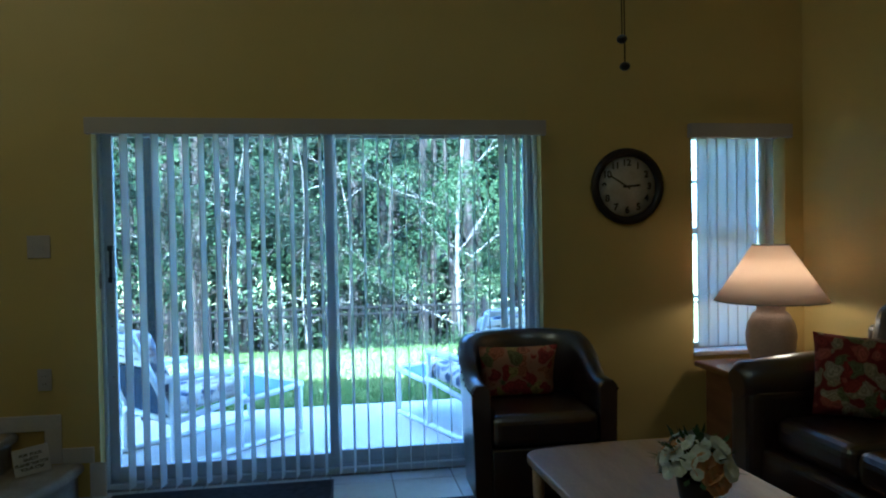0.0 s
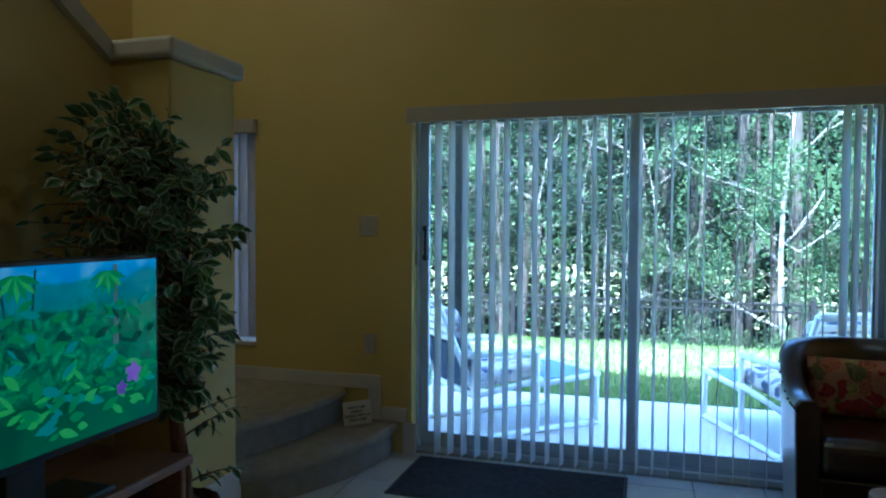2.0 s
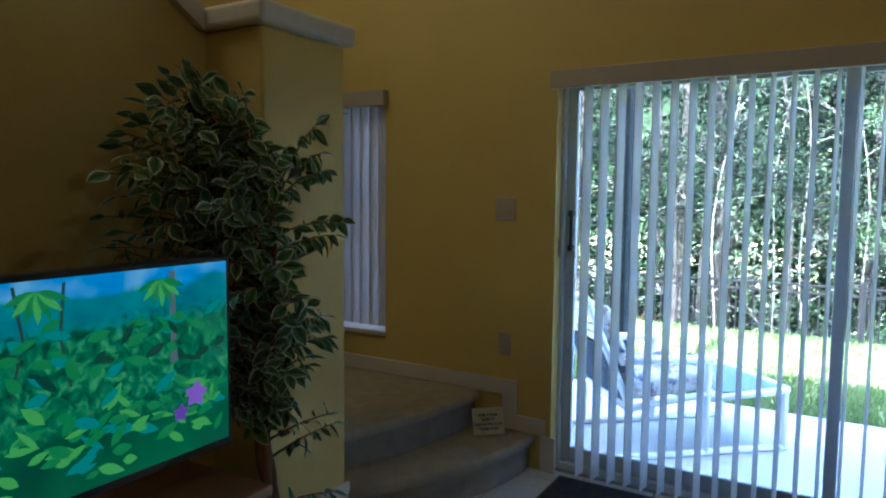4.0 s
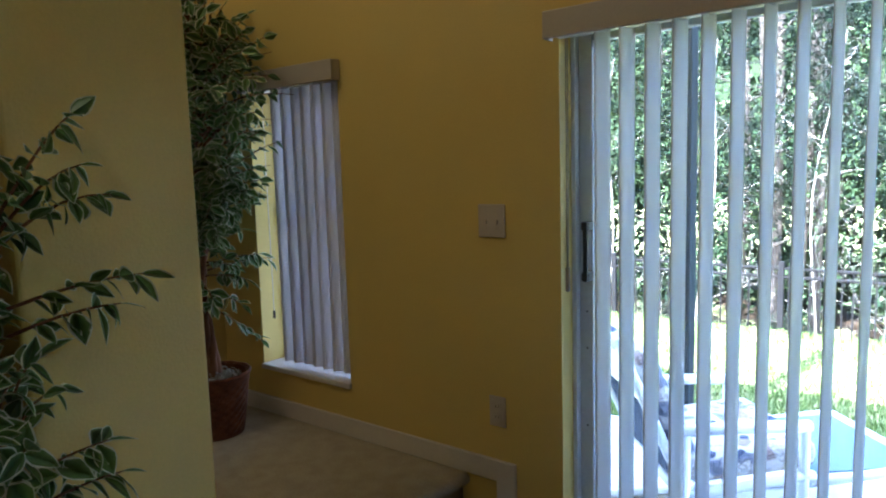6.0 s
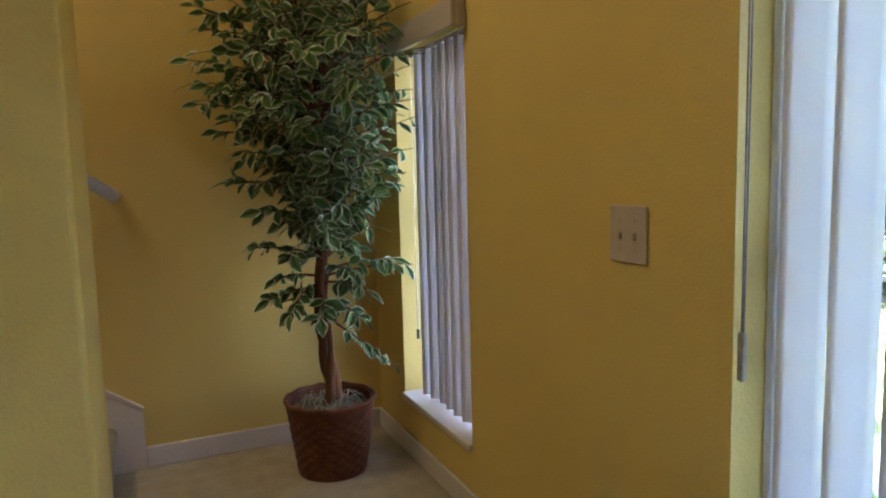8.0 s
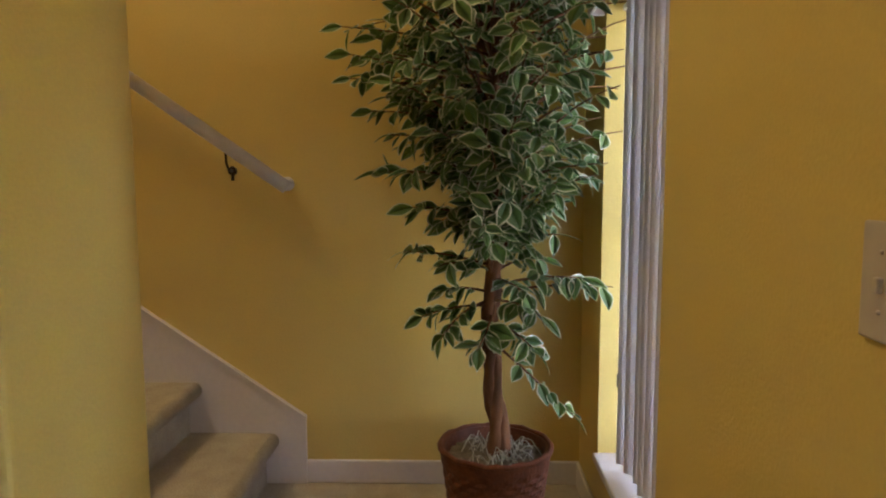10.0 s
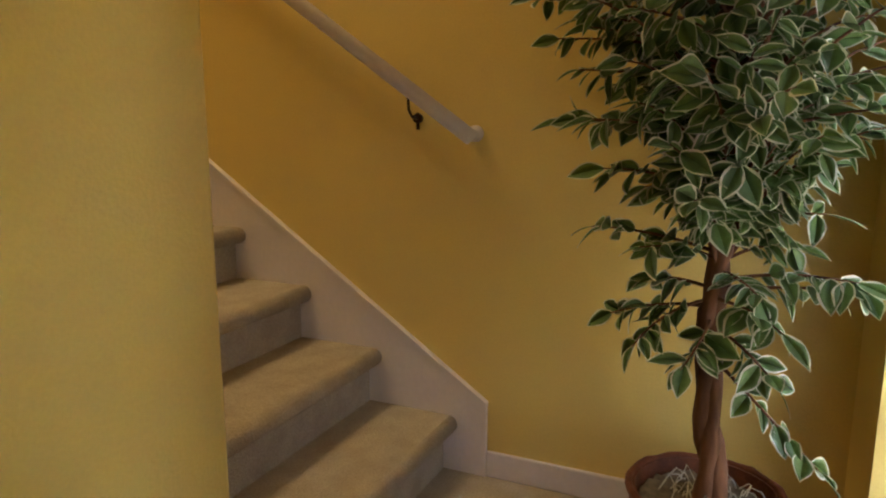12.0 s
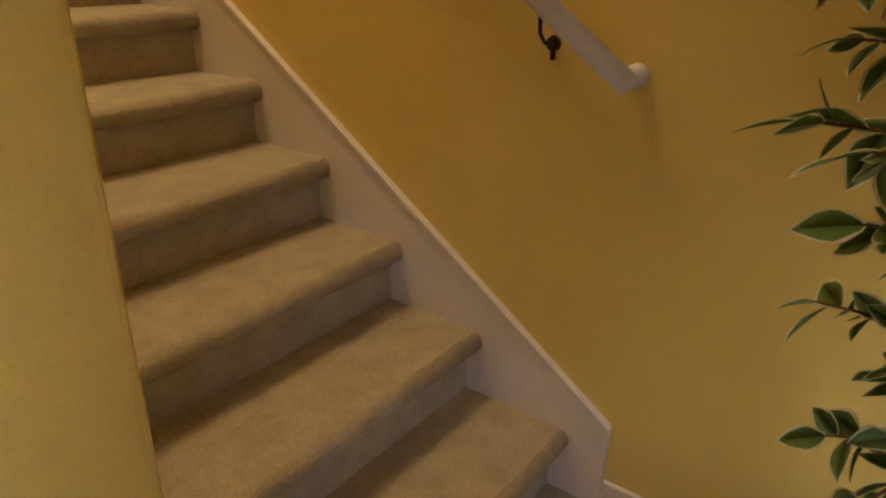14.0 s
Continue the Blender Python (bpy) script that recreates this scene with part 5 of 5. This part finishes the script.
# ---- wood beyond the fence ----
def leaf_cloud(name, centres, radii, count, size, mat, parent, seed, flat=0.75):
    """Many small leaves scattered in clumps, as one mesh."""
    rng = np.random.default_rng(seed)
    pick = rng.integers(0, len(centres), count)
    d = rng.normal(size=(count, 3))
    d /= np.linalg.norm(d, axis=1)[:, None]
    r = rng.uniform(0.35, 1.0, count) ** 0.6
    p = np.array(centres)[pick] + d * (np.array(radii)[pick] * r)[:, None] * np.array([1, 1, flat])
    a = rng.normal(size=(count, 3))
    a /= np.linalg.norm(a, axis=1)[:, None]
    b = np.cross(a, rng.normal(size=(count, 3)))
    b /= np.linalg.norm(b, axis=1)[:, None]
    s = size * rng.uniform(0.6, 1.3, count)[:, None]
    quad = np.stack([p - a * s, p + b * s * 0.45, p + a * s, p - b * s * 0.45], 1).reshape(-1, 3)
    me = bpy.data.meshes.new(name)
    me.from_pydata(quad.tolist(), [], np.arange(count * 4).reshape(-1, 4).tolist())
    me.materials.append(mat)
    ob = new(name, me)
    ob.parent = parent
    return ob


def limbs(bm, rnd, p, d, length, radius, depth, tips):
    pts, rs = [p], [radius]
    q, way = Vector(p), Vector(d)
    for k in range(4):
        way = (way + Vector((rnd.uniform(-0.25, 0.25), rnd.uniform(-0.25, 0.25), rnd.uniform(-0.1, 0.2)))).normalized()
        q = q + way * length / 4
        pts.append(q.copy())
        rs.append(radius * (1 - 0.13 * (k + 1)))
    tube(bm, pts, rs, 6 if depth > 1 else 4, False)
    tips.append(q.copy())
    if depth:
        for k in range(3):
            s = pts[rnd.randint(1, 4)]
            side = Vector((rnd.uniform(-1, 1), rnd.uniform(-1, 1), rnd.uniform(-0.1, 0.7))).normalized()
            limbs(bm, rnd, s, (way * 0.5 + side).normalized(), length * rnd.uniform(0.5, 0.75), radius * 0.5, depth - 1, tips)


def tree(label, at, height, lean, trunk_r, leaves, leaf_size, mat, bark, seed, clump=0.7, first=0.35):
    rnd = random.Random(seed)
    t = thing("tree", label, "tree", at=at, group="woodland trees")
    bm = bmesh.new()
    pts = [Vector((lean * u * u * height + 0.08 * math.sin(u * 7 + seed), 0.06 * math.cos(u * 6 + seed), u * height)) for u in (k / 9 for k in range(10))]
    tube(bm, pts, [trunk_r * (1.15 - 0.85 * k / 9) for k in range(10)], 9, False)
    tips = []
    n = 9
    for k in range(n):
        u = first + (1 - first) * k / n
        base = pts[min(8, int(u * 9))].lerp(pts[min(9, int(u * 9) + 1)], u * 9 - int(u * 9))
        a = k * 2.4 + seed
        limbs(bm, rnd, base, Vector((math.cos(a), math.sin(a), 0.35)).normalized(), height * 0.20 * (1.2 - 0.5 * u), trunk_r * 0.35, 2, tips)
    part("trunk", bm, bark, t)
    if leaves:
        tagged(leaf_cloud("crown", [tuple(q) for q in tips], [clump * rnd.uniform(0.5, 1.0) for _ in tips], leaves, leaf_size, mat, t, seed), kind="stuff")
    return t


# The leaf material gives each tree its painted sun or shade.
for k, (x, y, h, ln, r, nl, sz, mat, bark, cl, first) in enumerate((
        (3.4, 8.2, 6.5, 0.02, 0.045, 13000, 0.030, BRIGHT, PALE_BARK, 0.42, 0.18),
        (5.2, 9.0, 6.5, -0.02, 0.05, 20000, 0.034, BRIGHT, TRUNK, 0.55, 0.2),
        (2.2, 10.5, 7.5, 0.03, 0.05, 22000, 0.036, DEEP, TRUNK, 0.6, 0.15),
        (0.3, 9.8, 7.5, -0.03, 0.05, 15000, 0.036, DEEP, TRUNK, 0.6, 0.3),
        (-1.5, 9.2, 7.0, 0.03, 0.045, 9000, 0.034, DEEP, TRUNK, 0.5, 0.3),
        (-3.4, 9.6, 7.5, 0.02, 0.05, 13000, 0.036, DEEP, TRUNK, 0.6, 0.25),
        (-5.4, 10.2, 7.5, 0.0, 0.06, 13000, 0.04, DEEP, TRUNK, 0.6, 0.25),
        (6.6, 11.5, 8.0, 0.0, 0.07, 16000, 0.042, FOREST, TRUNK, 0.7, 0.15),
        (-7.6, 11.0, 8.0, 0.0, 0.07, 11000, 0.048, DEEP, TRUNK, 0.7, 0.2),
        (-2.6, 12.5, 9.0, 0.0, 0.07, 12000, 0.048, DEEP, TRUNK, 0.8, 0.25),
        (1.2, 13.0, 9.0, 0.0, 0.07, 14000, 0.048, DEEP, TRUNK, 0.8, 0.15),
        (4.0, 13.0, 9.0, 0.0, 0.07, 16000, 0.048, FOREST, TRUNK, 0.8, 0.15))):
    tree("slender woodland tree with sun and shade toned into its green leaves", (x, y, ground_z(y) - 0.04), h + 0.8, ln, r, nl, sz, mat, bark, 40 + k, cl, first)
for k, (x, y, h, ln) in enumerate(((-0.6, 8.0, 4.2, 0.05), (0.7, 8.3, 4.4, -0.04), (1.5, 8.8, 4.6, -0.06), (-2.0, 7.9, 4.2, 0.06), (-3.6, 8.2, 4.4, 0.04), (0.1, 8.9, 5.0, 0.05))):
    tree("bare pale-branched woodland tree with few leaves", (x, y, ground_z(y) - 0.04), h + 0.4, ln, 0.016, 700, 0.036, BRIGHT, PALE_BARK, 70 + k, 0.35, 0.10)


def shrub(at, r, count, mat, seed):
    rnd = random.Random(seed)
    s = thing("shrub", "leafy shrub behind the iron fence", "shrub", at=at, group="woodland shrubs")
    bm = bmesh.new()
    tips = []
    for k in range(7):
        a = k * 0.9
        limbs(bm, rnd, Vector((0.05 * math.cos(a), 0.05 * math.sin(a), 0)), Vector((math.cos(a) * 0.5, math.sin(a) * 0.5, 1)).normalized(), r * 1.2, 0.018, 1, tips)
    part("stems", bm, TRUNK, s)
    tagged(leaf_cloud("leaves", [tuple(q) for q in tips], [r * 0.42] * len(tips), count * 3, 0.027, mat, s, seed), kind="stuff")


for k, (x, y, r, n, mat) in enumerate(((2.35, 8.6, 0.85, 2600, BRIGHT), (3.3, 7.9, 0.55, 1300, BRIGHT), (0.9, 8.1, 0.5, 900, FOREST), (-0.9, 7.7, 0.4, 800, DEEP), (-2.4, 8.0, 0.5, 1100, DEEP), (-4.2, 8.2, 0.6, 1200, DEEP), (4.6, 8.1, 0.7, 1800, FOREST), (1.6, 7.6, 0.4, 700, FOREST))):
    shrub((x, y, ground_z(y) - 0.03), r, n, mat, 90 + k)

rng = np.random.default_rng(3)
far_centres = np.stack([rng.uniform(-16, 9.0, 260), rng.uniform(14.5, 19, 260), rng.uniform(-2.5, 10, 260)], 1)
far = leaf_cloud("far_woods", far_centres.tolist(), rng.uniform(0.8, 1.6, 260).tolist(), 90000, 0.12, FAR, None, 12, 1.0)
tagged(far, "dense woodland behind the nearer trees, its deep shade put into the leaf colour", "woods", kind="stuff")
bm = bmesh.new()
for k in range(46):
    x, y = rng.uniform(-15, 8), rng.uniform(11, 17)
    tube(bm, [(x, y, -2.3), (x + rng.uniform(-0.3, 0.3), y, 5), (x + rng.uniform(-0.4, 0.4), y, 11)], [0.11, 0.09, 0.06], 7, False)
tagged(finish("far_trunks", bm, TRUNK), "many thin pine trunks deep in the wood", "woods", kind="stuff")
# Added slab in the same shade colour, closing the gaps between the trees.
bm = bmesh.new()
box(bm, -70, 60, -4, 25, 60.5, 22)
structure("backdrop", bm, FAR, "dark slab standing in for the shaded depth of the wood", "backdrop")

bm = bmesh.new()
lit = [[bm.verts.new((x, y, ground_z(y) - 0.012 + (0.0 if y < 7.1 else 0.03 * math.sin(3.1 * x + 2.3 * y)))) for x in [-16 + 0.5 * k for k in range(53)]] for y in [7.0 + 0.5 * k for k in range(27)]]
for r0, r1 in zip(lit, lit[1:]):
    for k in range(52):
        bm.faces.new((r0[k], r0[k + 1], r1[k + 1], r1[k])).smooth = True
structure("ground_litter", bm, LITTER, "brown leaf litter on the floor of the wood", "ground")

# ---- grass ----
n = 80000
gx, gy = rng.uniform(-4.0, 5.0, n), 1.96 + 4.0 * rng.uniform(0, 1, n) ** 1.7
gz = np.array([ground_z(v) for v in gy]) - 0.02
h, w = rng.uniform(0.03, 0.075, n), rng.uniform(0.004, 0.008, n)
an = rng.uniform(0, math.tau, n)
lx, ly = rng.normal(0, 0.02, n), rng.normal(0, 0.02, n)
tri = np.stack([np.stack([gx - w * np.cos(an), gy - w * np.sin(an), gz], 1), np.stack([gx + w * np.cos(an), gy + w * np.sin(an), gz], 1), np.stack([gx + lx, gy + ly, gz + h], 1)], 1).reshape(-1, 3)
me = bpy.data.meshes.new("grass")
me.from_pydata(tri.tolist(), [], np.arange(n * 3).reshape(-1, 3).tolist())
me.materials.append(GRASS)
tagged(new("grass", me), "short green lawn grass", "grass", kind="stuff")

# ---- floor tiles ----
TS = 0.345
shared = {}


def tile_mesh(w, d):
    key = (round(w, 3), round(d, 3))
    if key not in shared:
        bm = rbox(0, 0, -0.004, w, d, 0.0, 0.0015, 1)
        me = bpy.data.meshes.new("tile")
        bmesh.ops.recalc_face_normals(bm, faces=bm.faces[:])
        bm.to_mesh(me)
        bm.free()
        me.materials.append(TILE)
        shared[key] = me
    return shared[key]


gap = 0.006
for i in range(-2, 12):
    for j in range(0, 20):
        ax, bx = 1.51 + TS * (i - 4), 1.51 + TS * (i - 3)
        ay, by = -0.09 - TS * (j - 0) , -0.09 - TS * (j - 1)
        bx, ay = min(bx, XE), max(ay, YS)
        by = min(by, 0.04)
        ax = max(ax, -0.828)
        if bx - ax > 0.03 and by - ay > 0.03:
            ob = new("tile", tile_mesh(bx - ax - gap, by - ay - gap))
            ob.parent = FLOOR
            ob.location = (ax + gap / 2, ay + gap / 2, 0.0)
